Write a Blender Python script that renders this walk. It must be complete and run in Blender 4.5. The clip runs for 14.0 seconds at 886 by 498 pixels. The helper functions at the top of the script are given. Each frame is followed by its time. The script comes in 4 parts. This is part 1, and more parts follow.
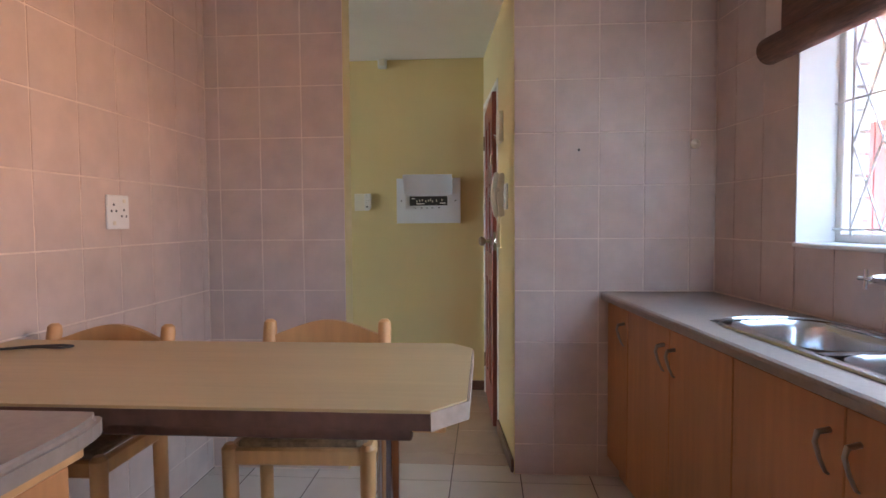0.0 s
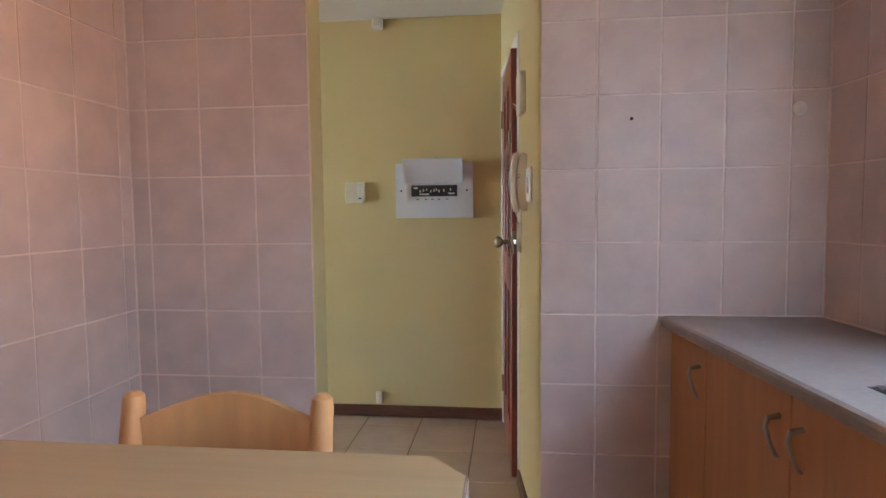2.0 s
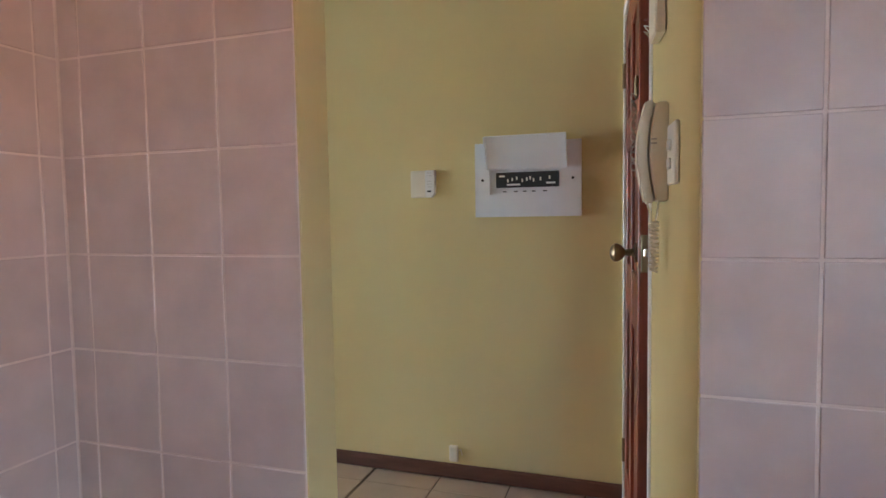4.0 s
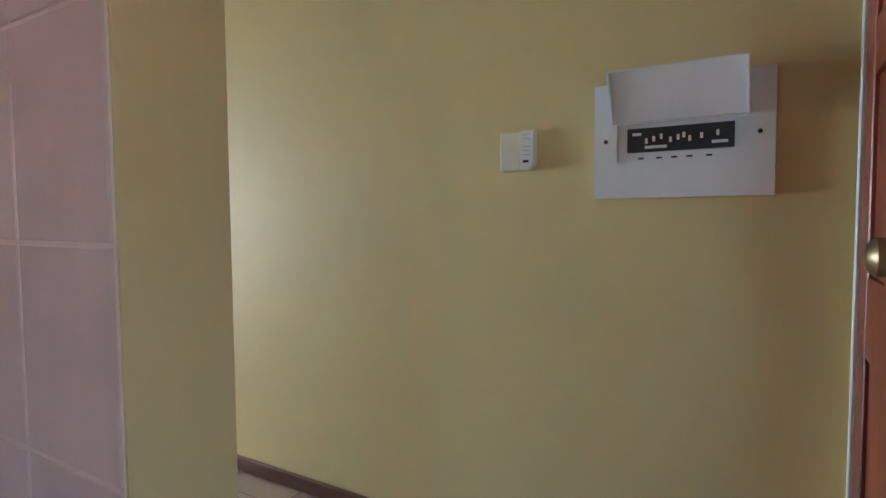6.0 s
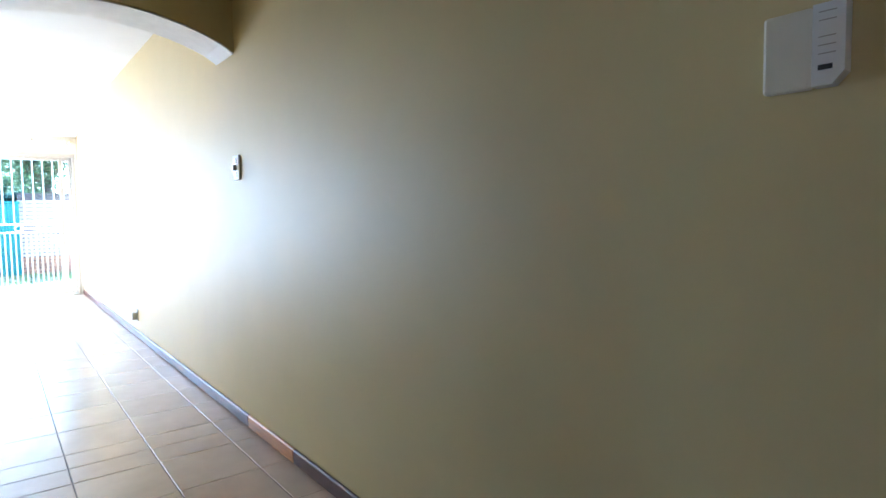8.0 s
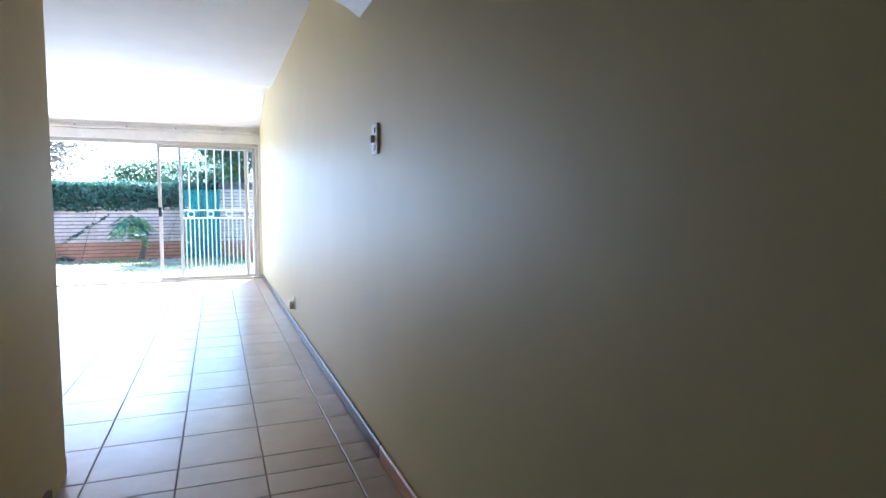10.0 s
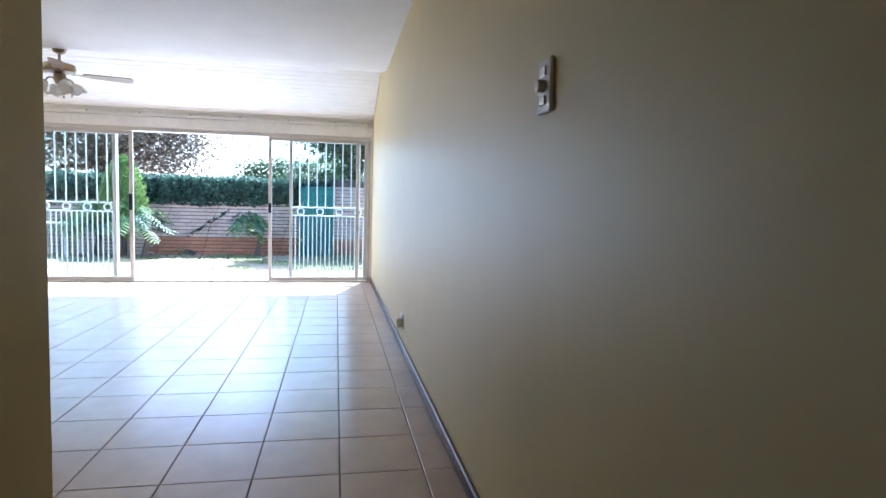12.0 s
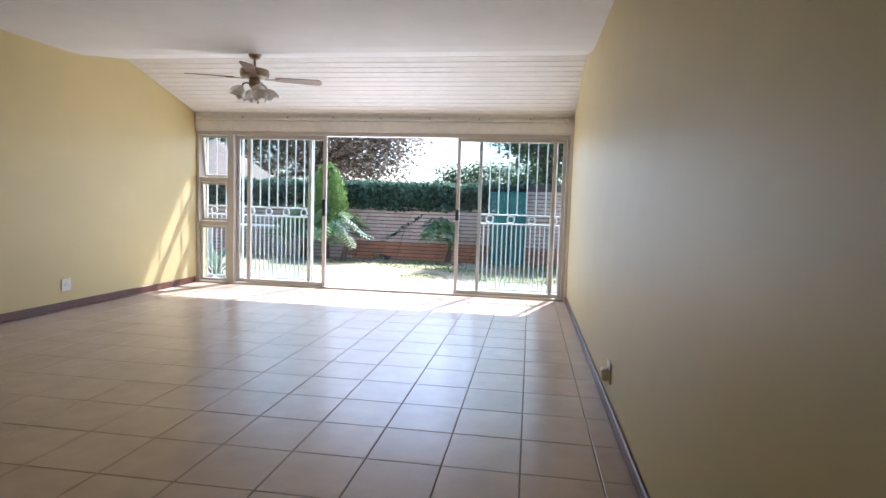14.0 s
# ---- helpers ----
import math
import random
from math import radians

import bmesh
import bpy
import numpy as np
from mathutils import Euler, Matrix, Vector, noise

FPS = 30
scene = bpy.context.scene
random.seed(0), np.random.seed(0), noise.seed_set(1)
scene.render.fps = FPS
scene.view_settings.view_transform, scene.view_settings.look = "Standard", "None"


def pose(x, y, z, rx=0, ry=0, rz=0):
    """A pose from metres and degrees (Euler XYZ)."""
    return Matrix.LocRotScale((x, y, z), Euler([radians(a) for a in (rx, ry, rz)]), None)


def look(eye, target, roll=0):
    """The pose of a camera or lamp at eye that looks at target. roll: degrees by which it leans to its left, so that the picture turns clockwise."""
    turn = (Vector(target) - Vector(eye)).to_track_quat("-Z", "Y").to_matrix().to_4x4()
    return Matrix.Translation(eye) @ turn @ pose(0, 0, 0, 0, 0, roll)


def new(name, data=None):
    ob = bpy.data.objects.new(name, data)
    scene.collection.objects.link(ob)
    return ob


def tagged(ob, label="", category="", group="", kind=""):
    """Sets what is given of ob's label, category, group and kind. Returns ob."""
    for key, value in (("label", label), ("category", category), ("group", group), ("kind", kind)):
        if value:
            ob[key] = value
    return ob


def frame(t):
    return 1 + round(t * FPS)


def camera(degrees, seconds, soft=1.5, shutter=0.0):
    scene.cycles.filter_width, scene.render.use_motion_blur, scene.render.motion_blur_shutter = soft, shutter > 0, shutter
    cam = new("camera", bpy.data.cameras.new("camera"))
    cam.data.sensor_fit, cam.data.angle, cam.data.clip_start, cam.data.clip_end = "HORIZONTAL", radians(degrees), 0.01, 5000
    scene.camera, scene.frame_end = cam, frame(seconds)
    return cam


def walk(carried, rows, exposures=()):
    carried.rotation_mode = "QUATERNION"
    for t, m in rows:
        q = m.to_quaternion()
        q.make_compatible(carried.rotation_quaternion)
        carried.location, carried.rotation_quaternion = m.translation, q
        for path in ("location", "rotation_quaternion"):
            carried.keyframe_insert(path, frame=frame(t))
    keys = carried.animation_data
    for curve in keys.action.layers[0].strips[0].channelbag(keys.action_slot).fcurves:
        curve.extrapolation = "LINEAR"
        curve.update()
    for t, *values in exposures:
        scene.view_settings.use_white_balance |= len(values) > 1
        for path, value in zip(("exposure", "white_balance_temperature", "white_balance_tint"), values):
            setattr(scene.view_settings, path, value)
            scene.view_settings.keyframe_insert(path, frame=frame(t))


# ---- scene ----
cam = camera(75.3, 14.0)
PATH = [
    (0, (0.243, 0.487, 1.26), (0.094, 2.479, 1.165), -0.4),
    (0.5, (0.265, 0.613, 1.277), (0.106, 2.604, 1.164), -0.5),
    (1, (0.265, 0.805, 1.272), (0.089, 2.794, 1.151), -0.6),
    (1.5, (0.256, 0.997, 1.286), (0.065, 2.984, 1.158), -0.6),
    (2, (0.266, 1.245, 1.289), (0.041, 3.228, 1.158), -0.6),
    (2.5, (0.269, 1.477, 1.289), (-0.037, 3.45, 1.159), -0.7),
    (5, (0.237, 2.605, 1.241), (-0.6, 4.418, 1.126), -0.7),
    (5.5, (0.209, 2.807, 1.231), (-0.737, 4.565, 1.114), -0.5),
    (6, (0.131, 3.0, 1.202), (-0.939, 4.686, 1.086), -0.4),
    (6.5, (0.002, 3.174, 1.189), (-1.143, 4.81, 1.073), -0.6),
    (7, (-0.072, 3.362, 1.188), (-1.358, 4.889, 1.063), -1.1),
    (7.5, (-0.172, 3.55, 1.177), (-1.604, 4.94, 1.046), -1.1),
    (8, (-0.292, 3.678, 1.159), (-1.862, 4.911, 1.029), -0.9),
    (8.5, (-0.411, 3.804, 1.163), (-2.086, 4.887, 1.03), -0.6),
    (10.8, (-1.356, 4.146, 1.098), (-3.263, 4.733, 0.957), 0.8),
    (11, (-1.462, 4.155, 1.1), (-3.379, 4.709, 0.961), 1.1),
    (11.5, (-1.741, 4.192, 1.102), (-3.678, 4.666, 0.961), 1.3),
    (12, (-2.016, 4.216, 1.099), (-3.977, 4.585, 0.959), 1.4),
    (12.5, (-2.289, 4.248, 1.108), (-4.272, 4.473, 0.967), 1.5),
    (13, (-2.557, 4.251, 1.126), (-4.55, 4.328, 0.984), 1.6),
    (13.5, (-2.8, 4.253, 1.135), (-4.793, 4.168, 0.993), 1.6),
    (14, (-3.027, 4.242, 1.139), (-5.0, 3.947, 0.996), 1.8),
]
walk(cam, [(t, look(eye, target, roll)) for t, eye, target, roll in PATH],
     exposures=[(0, 4.95, 5650, 10), (2.5, 5.25, 5650, 10), (5, 5.05, 5550, 9), (6.5, 4.75, 5150, 10), (8.3, 3.9, 4750, 11), (10.8, 2.45, 4700, 14), (12.5, 2.0, 5150, 15), (14, 1.55, 5600, 17)])

# ---- world, sun, large lights ----
world = bpy.data.worlds.new("world")
scene.world = world
world.use_nodes = True
wn = world.node_tree.nodes
sky = wn.new("ShaderNodeTexSky")
sky.sky_type, sky.sun_disc = "NISHITA", False
SUN_TO = Vector((-0.70, 0.22, 1.0)).normalized()
sky.sun_elevation = math.asin(SUN_TO.z)
sky.sun_rotation = math.atan2(SUN_TO.x, SUN_TO.y)
world.node_tree.links.new(sky.outputs[0], wn["Background"].inputs[0])
wn["Background"].inputs[1].default_value = 0.15
sun = new("sun", bpy.data.lights.new("sun", "SUN"))
sun.data.energy, sun.data.angle, sun.data.color = 5.0, radians(0.55), (1.0, 0.95, 0.87)
sun.matrix_world = look(SUN_TO * 30, (0, 0, 0))


def daylight_panel(name, m, w, h, power, colour, spread=180):
    lamp = new(name, bpy.data.lights.new(name, "AREA"))
    lamp.data.shape, lamp.data.size, lamp.data.size_y = "RECTANGLE", w, h
    lamp.data.energy, lamp.data.color, lamp.data.spread = power, colour, radians(spread)
    lamp.matrix_world = m
    return lamp


daylight_panel("sky_light_sliding_doors", look((-10.85, 2.1, 1.25), (-5.0, 2.1, 0.9)), 4.6, 1.9, 22, (0.80, 0.91, 1.0))
daylight_panel("sky_light_kitchen_window", look((1.62, 1.75, 1.75), (0.0, 1.9, 0.1)), 1.5, 0.95, 0.85, (0.62, 0.80, 1.0), 105)
# Added warm panel standing in for light bounced off the yard ground.
daylight_panel("yard_bounce_kitchen_window", look((1.62, 1.75, 1.55), (0.0, 1.9, 1.72)), 1.5, 0.75, 0.36, (1.0, 0.52, 0.25), 62)


# ---- materials ----
def mat(name, base, rough=0.6, metal=0.0, var=0.10, scale=6.0, bump=0.0, bscale=60.0, rnd=0.0, coat=0.0, spec=0.5, dark=None, stretch=(1, 1, 1)):
    m = bpy.data.materials.new(name)
    m.use_nodes = True
    nt = m.node_tree
    b = nt.nodes["Principled BSDF"]
    b.inputs["Roughness"].default_value = rough
    b.inputs["Metallic"].default_value = metal
    b.inputs["Specular IOR Level"].default_value = spec
    b.inputs["Coat Weight"].default_value = coat
    co = nt.nodes.new("ShaderNodeNewGeometry")
    mp = nt.nodes.new("ShaderNodeMapping")
    mp.inputs["Scale"].default_value = stretch
    nt.links.new(co.outputs["Position"], mp.inputs[0])
    n1 = nt.nodes.new("ShaderNodeTexNoise")
    n1.inputs["Scale"].default_value, n1.inputs["Detail"].default_value = scale, 6
    n2 = nt.nodes.new("ShaderNodeTexNoise")
    n2.inputs["Scale"].default_value, n2.inputs["Detail"].default_value = scale * 0.17, 3
    nt.links.new(mp.outputs[0], n1.inputs["Vector"])
    nt.links.new(mp.outputs[0], n2.inputs["Vector"])
    add = nt.nodes.new("ShaderNodeMath")
    add.operation = "ADD"
    nt.links.new(n1.outputs[0], add.inputs[0])
    nt.links.new(n2.outputs[0], add.inputs[1])
    last = add.outputs[0]
    if rnd:
        oi = nt.nodes.new("ShaderNodeObjectInfo")
        ml = nt.nodes.new("ShaderNodeMath")
        ml.operation = "MULTIPLY_ADD"
        ml.inputs[1].default_value = rnd
        nt.links.new(oi.outputs["Random"], ml.inputs[0])
        nt.links.new(last, ml.inputs[2])
        last = ml.outputs[0]
    ramp = nt.nodes.new("ShaderNodeMapRange")
    ramp.inputs[1].default_value, ramp.inputs[2].default_value = 0.65, 1.35 + rnd
    nt.links.new(last, ramp.inputs[0])
    mix = nt.nodes.new("ShaderNodeMix")
    mix.data_type = "RGBA"
    lo = dark or tuple(c * (1 - var * 1.6) for c in base)
    hi = tuple(min(1, c * (1 + var)) for c in base)
    mix.inputs["A"].default_value, mix.inputs["B"].default_value = (*lo, 1), (*hi, 1)
    nt.links.new(ramp.outputs[0], mix.inputs["Factor"])
    nt.links.new(mix.outputs["Result"], b.inputs["Base Color"])
    if bump:
        n3 = nt.nodes.new("ShaderNodeTexNoise")
        n3.inputs["Scale"].default_value, n3.inputs["Detail"].default_value = bscale, 4
        nt.links.new(mp.outputs[0], n3.inputs["Vector"])
        bp = nt.nodes.new("ShaderNodeBump")
        bp.inputs["Strength"].default_value, bp.inputs["Distance"].default_value = bump, 0.01
        nt.links.new(n3.outputs[0], bp.inputs["Height"])
        nt.links.new(bp.outputs[0], b.inputs["Normal"])
    return m


def leaf_mat(name, base, var=0.5):
    m = mat(name, base, 0.45, var=0.2)
    nt = m.node_tree
    b = nt.nodes["Principled BSDF"]
    g = nt.nodes.new("ShaderNodeNewGeometry")
    mix = nt.nodes.new("ShaderNodeMix")
    mix.data_type = "RGBA"
    mix.inputs["A"].default_value = (*[c * (1 - var) for c in base], 1)
    mix.inputs["B"].default_value = (*[c * (1 + var) for c in base], 1)
    nt.links.new(g.outputs["Random Per Island"], mix.inputs["Factor"])
    nt.links.new(mix.outputs["Result"], b.inputs["Base Color"])
    tl, mx = nt.nodes.new("ShaderNodeBsdfTranslucent"), nt.nodes.new("ShaderNodeMixShader")
    mx.inputs[0].default_value = 0.5
    nt.links.new(mix.outputs["Result"], tl.inputs[0])
    nt.links.new(b.outputs[0], mx.inputs[1])
    nt.links.new(tl.outputs[0], mx.inputs[2])
    nt.links.new(mx.outputs[0], nt.nodes["Material Output"].inputs[0])
    return m


M = {
    "yellow": mat("yellow_satin_paint", (0.67, 0.55, 0.27), 0.48, var=0.03, scale=3, bump=0.25, bscale=4.5, spec=0.42),
    "white_ceiling": mat("white_ceiling_paint", (0.80, 0.79, 0.77), 0.7, var=0.03, scale=4, bump=0.05, bscale=30),
    "board": mat("white_ceiling_board", (0.80, 0.78, 0.75), 0.45, var=0.04, scale=5),
    "tile": mat("pink_wall_tile", (0.59, 0.46, 0.395), 0.33, var=0.12, scale=9, rnd=0.15, bump=0.03, bscale=25),
    "grout": mat("pale_grout", (0.74, 0.61, 0.52), 0.85, var=0.08, scale=20),
    "floor_tile": mat("beige_floor_tile", (0.56, 0.435, 0.345), 0.245, var=0.09, scale=7, rnd=0.2, bump=0.07, bscale=14),
    "kitchen_tile": mat("pale_kitchen_floor_tile", (0.62, 0.55, 0.46), 0.3, var=0.07, scale=7, rnd=0.2, bump=0.06, bscale=14),
    "floor_grout": mat("dark_floor_grout", (0.16, 0.12, 0.10), 0.9, var=0.2, scale=20),
    "skirt": mat("dark_stained_skirting", (0.13, 0.055, 0.035), 0.4, var=0.25, scale=8, stretch=(1, 6, 6)),
    "skirt_light": mat("orange_varnished_skirting", (0.55, 0.25, 0.08), 0.38, var=0.2, scale=8, stretch=(1, 6, 6)),
    "beech": mat("beech_veneer", (0.46, 0.205, 0.075), 0.42, var=0.12, scale=5, stretch=(8, 8, 0.7)),
    "oak_top": mat("pale_oak_laminate", (0.46, 0.335, 0.17), 0.38, var=0.06, scale=5, stretch=(0.8, 12, 8)),
    "pine": mat("orange_pine", (0.58, 0.31, 0.12), 0.42, var=0.14, scale=6, stretch=(5, 5, 0.8)),
    "dark_edge": mat("dark_worn_edging", (0.12, 0.055, 0.036), 0.65, var=0.3, scale=30),
    "cream_edge": mat("cream_worn_edging", (0.34, 0.25, 0.19), 0.6, var=0.2, scale=40),
    "counter": mat("taupe_postformed_counter", (0.28, 0.22, 0.18), 0.36, var=0.10, scale=60),
    "steel": mat("brushed_steel", (0.60, 0.62, 0.64), 0.24, metal=1.0, var=0.05, scale=30),
    "chrome": mat("chrome", (0.75, 0.76, 0.78), 0.12, metal=1.0, var=0.02),
    "nickel": mat("satin_nickel", (0.42, 0.39, 0.35), 0.36, metal=1.0, var=0.06),
    "brass": mat("aged_brass", (0.32, 0.25, 0.16), 0.34, metal=1.0, var=0.15),
    "black": mat("black_plastic", (0.022, 0.022, 0.025), 0.4, var=0.1),
    "white_plastic": mat("white_plastic", (0.78, 0.77, 0.74), 0.38, var=0.03, scale=12),
    "cream_plastic": mat("cream_plastic", (0.76, 0.70, 0.57), 0.36, var=0.04, scale=12),
    "db_white": mat("white_powder_coat", (0.76, 0.77, 0.80), 0.42, var=0.03, scale=10),
    "mahogany": mat("mahogany", (0.25, 0.055, 0.03), 0.36, var=0.3, scale=7, stretch=(6, 6, 0.7)),
    "white_paint": mat("white_gloss_paint", (0.78, 0.76, 0.72), 0.4, var=0.06, scale=15, bump=0.05),
    "alu": mat("white_painted_aluminium", (0.52, 0.49, 0.44), 0.42, var=0.06, scale=8),
    "bars": mat("white_enamel_bars", (0.80, 0.80, 0.78), 0.4, var=0.05),
    "bamboo": mat("dark_rattan_blind", (0.15, 0.065, 0.035), 0.6, var=0.4, scale=30, stretch=(1, 0.6, 9), bump=0.3),
    "brick": mat("pale_face_brick", (0.60, 0.46, 0.37), 0.85, var=0.2, scale=20, rnd=0.5, bump=0.2),
    "brick_red": mat("red_face_brick", (0.50, 0.23, 0.12), 0.85, var=0.2, scale=20, rnd=0.5, bump=0.2),
    "white_brick": mat("whitish_face_brick", (0.74, 0.72, 0.68), 0.7, var=0.08, scale=25, bump=0.2),
    "mortar": mat("dark_raked_mortar", (0.11, 0.085, 0.07), 0.95, var=0.2, scale=20),
    "lawn_soil": mat("lawn_soil", (0.34, 0.29, 0.17), 0.95, var=0.3, scale=9),
    "paving": mat("pale_concrete_paving", (0.50, 0.46, 0.40), 0.85, var=0.12, scale=8, bump=0.1, rnd=0.3),
    "bark": mat("grey_brown_bark", (0.13, 0.09, 0.065), 0.9, var=0.3, scale=15, bump=0.5, bscale=30, stretch=(3, 3, 0.6)),
    "teal": mat("teal_green_sheet", (0.015, 0.15, 0.125), 0.5, var=0.12, scale=4),
    "thatch": mat("grey_thatch", (0.24, 0.19, 0.15), 0.95, var=0.25, scale=20, stretch=(1, 1, 4), bump=0.5),
    "plaster_out": mat("pale_outdoor_plaster", (0.62, 0.60, 0.56), 0.85, var=0.08, scale=3, bump=0.1),
    "shade_glass": mat("frosted_lamp_glass", (0.82, 0.80, 0.76), 0.3, var=0.03),
    "fan_wood": mat("fan_blade_wood", (0.30, 0.20, 0.12), 0.4, var=0.2, scale=8),
    "rush": mat("woven_rush", (0.30, 0.19, 0.10), 0.8, var=0.3, scale=60, bump=0.4),
    "soil": mat("dry_leaf_litter", (0.16, 0.11, 0.075), 0.95, var=0.3, scale=25, bump=0.4),
    "roof_red": mat("red_roof_paint", (0.22, 0.045, 0.035), 0.6, var=0.15, scale=8),
    "ivy": leaf_mat("ivy_leaves", (0.10, 0.18, 0.125)),
    "tree": leaf_mat("olive_tree_leaves", (0.32, 0.27, 0.19)),
    "tree_b": leaf_mat("green_tree_leaves", (0.11, 0.18, 0.085)),
    "fern": leaf_mat("bright_frond_leaves", (0.22, 0.34, 0.10)),
    "philo": leaf_mat("split_leaf_green", (0.11, 0.24, 0.11)),
    "agave": leaf_mat("grey_green_blades", (0.17, 0.24, 0.17), 0.3),
    "grass": leaf_mat("grass_blades", (0.16, 0.25, 0.06), 0.4),
}


def glass_mat(name):
    m = bpy.data.materials.new(name)
    m.use_nodes = True
    nt = m.node_tree
    nt.nodes.remove(nt.nodes["Principled BSDF"])
    tr, gl, mx = nt.nodes.new("ShaderNodeBsdfTransparent"), nt.nodes.new("ShaderNodeBsdfGlossy"), nt.nodes.new("ShaderNodeMixShader")
    tr.inputs[0].default_value = (0.93, 0.96, 0.96, 1)
    gl.inputs["Roughness"].default_value = 0.02
    lw = nt.nodes.new("ShaderNodeLayerWeight")
    pw, ma = nt.nodes.new("ShaderNodeMath"), nt.nodes.new("ShaderNodeMath")
    pw.operation, ma.operation = "POWER", "MULTIPLY_ADD"
    pw.inputs[1].default_value, ma.inputs[1].default_value, ma.inputs[2].default_value = 4.0, 0.5, 0.025
    nt.links.new(lw.outputs["Facing"], pw.inputs[0])
    nt.links.new(pw.outputs[0], ma.inputs[0])
    nt.links.new(ma.outputs[0], mx.inputs[0])
    nt.links.new(tr.outputs[0], mx.inputs[1])
    nt.links.new(gl.outputs[0], mx.inputs[2])
    nt.links.new(mx.outputs[0], nt.nodes["Material Output"].inputs[0])
    return m


M["glass"] = glass_mat("window_glass")


# ---- mesh helpers ----
def box(bm, lo, hi, bevel=0.0, m=None, seg=1):
    c = [(a + b) / 2 for a, b in zip(lo, hi)]
    s = [abs(b - a) for a, b in zip(lo, hi)]
    r = bmesh.ops.create_cube(bm, size=1, matrix=Matrix.Translation(c) @ Matrix.Diagonal((*s, 1)))
    vs = r["verts"]
    if bevel:
        es = list({e for v in vs for e in v.link_edges})
        o = bmesh.ops.bevel(bm, geom=es, offset=bevel, segments=seg, affect="EDGES", profile=0.5)
        vs = list({v for f in o["faces"] for v in f.verts} | {v for v in vs if v.is_valid})
    if m is not None:
        bmesh.ops.transform(bm, matrix=m, verts=vs)
    return bm


def tube(bm, pts, radii, n=8, closed=False):
    """A round bar through pts; radii a number or one for each point."""
    pts = [Vector(p) for p in pts]
    if not hasattr(radii, "__len__"):
        radii = [radii] * len(pts)
    rings, k = [], len(pts)
    up = None
    for i, p in enumerate(pts):
        a = pts[(i - 1) % k] if (closed or i > 0) else p
        b = pts[(i + 1) % k] if (closed or i < k - 1) else p
        d = (b - a).normalized()
        if up is None:
            up = d.orthogonal().normalized()
        up = (up - d * up.dot(d)).normalized()
        w = d.cross(up)
        rings.append([bm.verts.new(p + (up * math.cos(j * math.tau / n) + w * math.sin(j * math.tau / n)) * radii[i]) for j in range(n)])
    for i in range(k if closed else k - 1):
        r0, r1 = rings[i], rings[(i + 1) % k]
        for j in range(n):
            bm.faces.new((r0[j], r0[(j + 1) % n], r1[(j + 1) % n], r1[j]))
    if not closed:
        bm.faces.new(rings[0][::-1])
        bm.faces.new(rings[-1])
    return bm


def lathe(bm, profile, n=20, m=None):
    """Turned about z: profile of (radius, z)."""
    rings = [[bm.verts.new((r * math.cos(j * math.tau / n), r * math.sin(j * math.tau / n), z)) for j in range(n)] for r, z in profile]
    for a, b in zip(rings, rings[1:]):
        for j in range(n):
            bm.faces.new((a[j], a[(j + 1) % n], b[(j + 1) % n], b[j]))
    bm.faces.new(rings[0][::-1])
    bm.faces.new(rings[-1])
    if m is not None:
        bmesh.ops.transform(bm, matrix=m, verts=[v for r in rings for v in r])
    return bm


def prism(bm, outline, z0, z1, m=None):
    lo = [bm.verts.new((x, y, z0)) for x, y in outline]
    hi = [bm.verts.new((x, y, z1)) for x, y in outline]
    k = len(outline)
    for i in range(k):
        bm.faces.new((lo[i], lo[(i + 1) % k], hi[(i + 1) % k], hi[i]))
    bm.faces.new(lo[::-1])
    bm.faces.new(hi)
    if m is not None:
        bmesh.ops.transform(bm, matrix=m, verts=lo + hi)
    return bm


def mesh_of(name, bm, material, smooth=False):
    bmesh.ops.recalc_face_normals(bm, faces=bm.faces)
    me = bpy.data.meshes.new(name)
    bm.to_mesh(me)
    bm.free()
    me.materials.append(M[material] if isinstance(material, str) else material)
    if smooth:
        me.shade_smooth()
        me.set_sharp_from_angle(angle=radians(35))
    return me


def part(name, bm, material, parent=None, label="", smooth=False):
    ob = new(name, mesh_of(name, bm, material, smooth))
    if parent is not None:
        ob.parent = parent
    if label:
        ob["label"] = label
    return ob


def thing(name, label, category, group="", m=None, kind=""):
    ob = new(name)
    ob.empty_display_size = 0.1
    if m is not None:
        ob.matrix_world = m
    return tagged(ob, label, category, group, kind)


def B(lo, hi, bevel=0.0, m=None, seg=1):
    return box(bmesh.new(), lo, hi, bevel, m, seg)


def structure(name, bm, material, label, category="wall"):
    return tagged(part(name, bm, material), label, category, kind="structure")


# ---- plan ----
YN = 4.735          # north wall of the hall and the living room
YK = 3.308          # kitchen side of the wall left of the opening
YKR = 3.31          # kitchen side of the wall right of the opening
XO0, XO1 = -0.455, 0.38   # opening between kitchen and hall
XL, XR = -1.165, 1.33    # kitchen side walls
XA0, XA1 = -3.69, -3.40   # arch wall
XS = -10.385        # sliding doors
YL = -0.335         # south wall of the living room
YB = -1.75          # rear wall of the kitchen
ZC, ZL = 2.45, 2.60  # ceilings
XC, ZE = -9.02, 2.33  # where the boarded ceiling begins, and its low edge
ZB = 2.70           # top of the boarded slope
CT = 0.915          # worktops

# ---- large structure ----
structure("wall_north", B((XS - 0.25, YN, -0.02), (0.62, YN + 0.2, 2.9)), "yellow", "yellow satin painted plaster wall", "wall")
structure("wall_south_living", B((XS - 0.25, YL - 0.2, -0.02), (XA1, YL, 2.9)), "yellow", "yellow painted plaster living room wall", "wall")

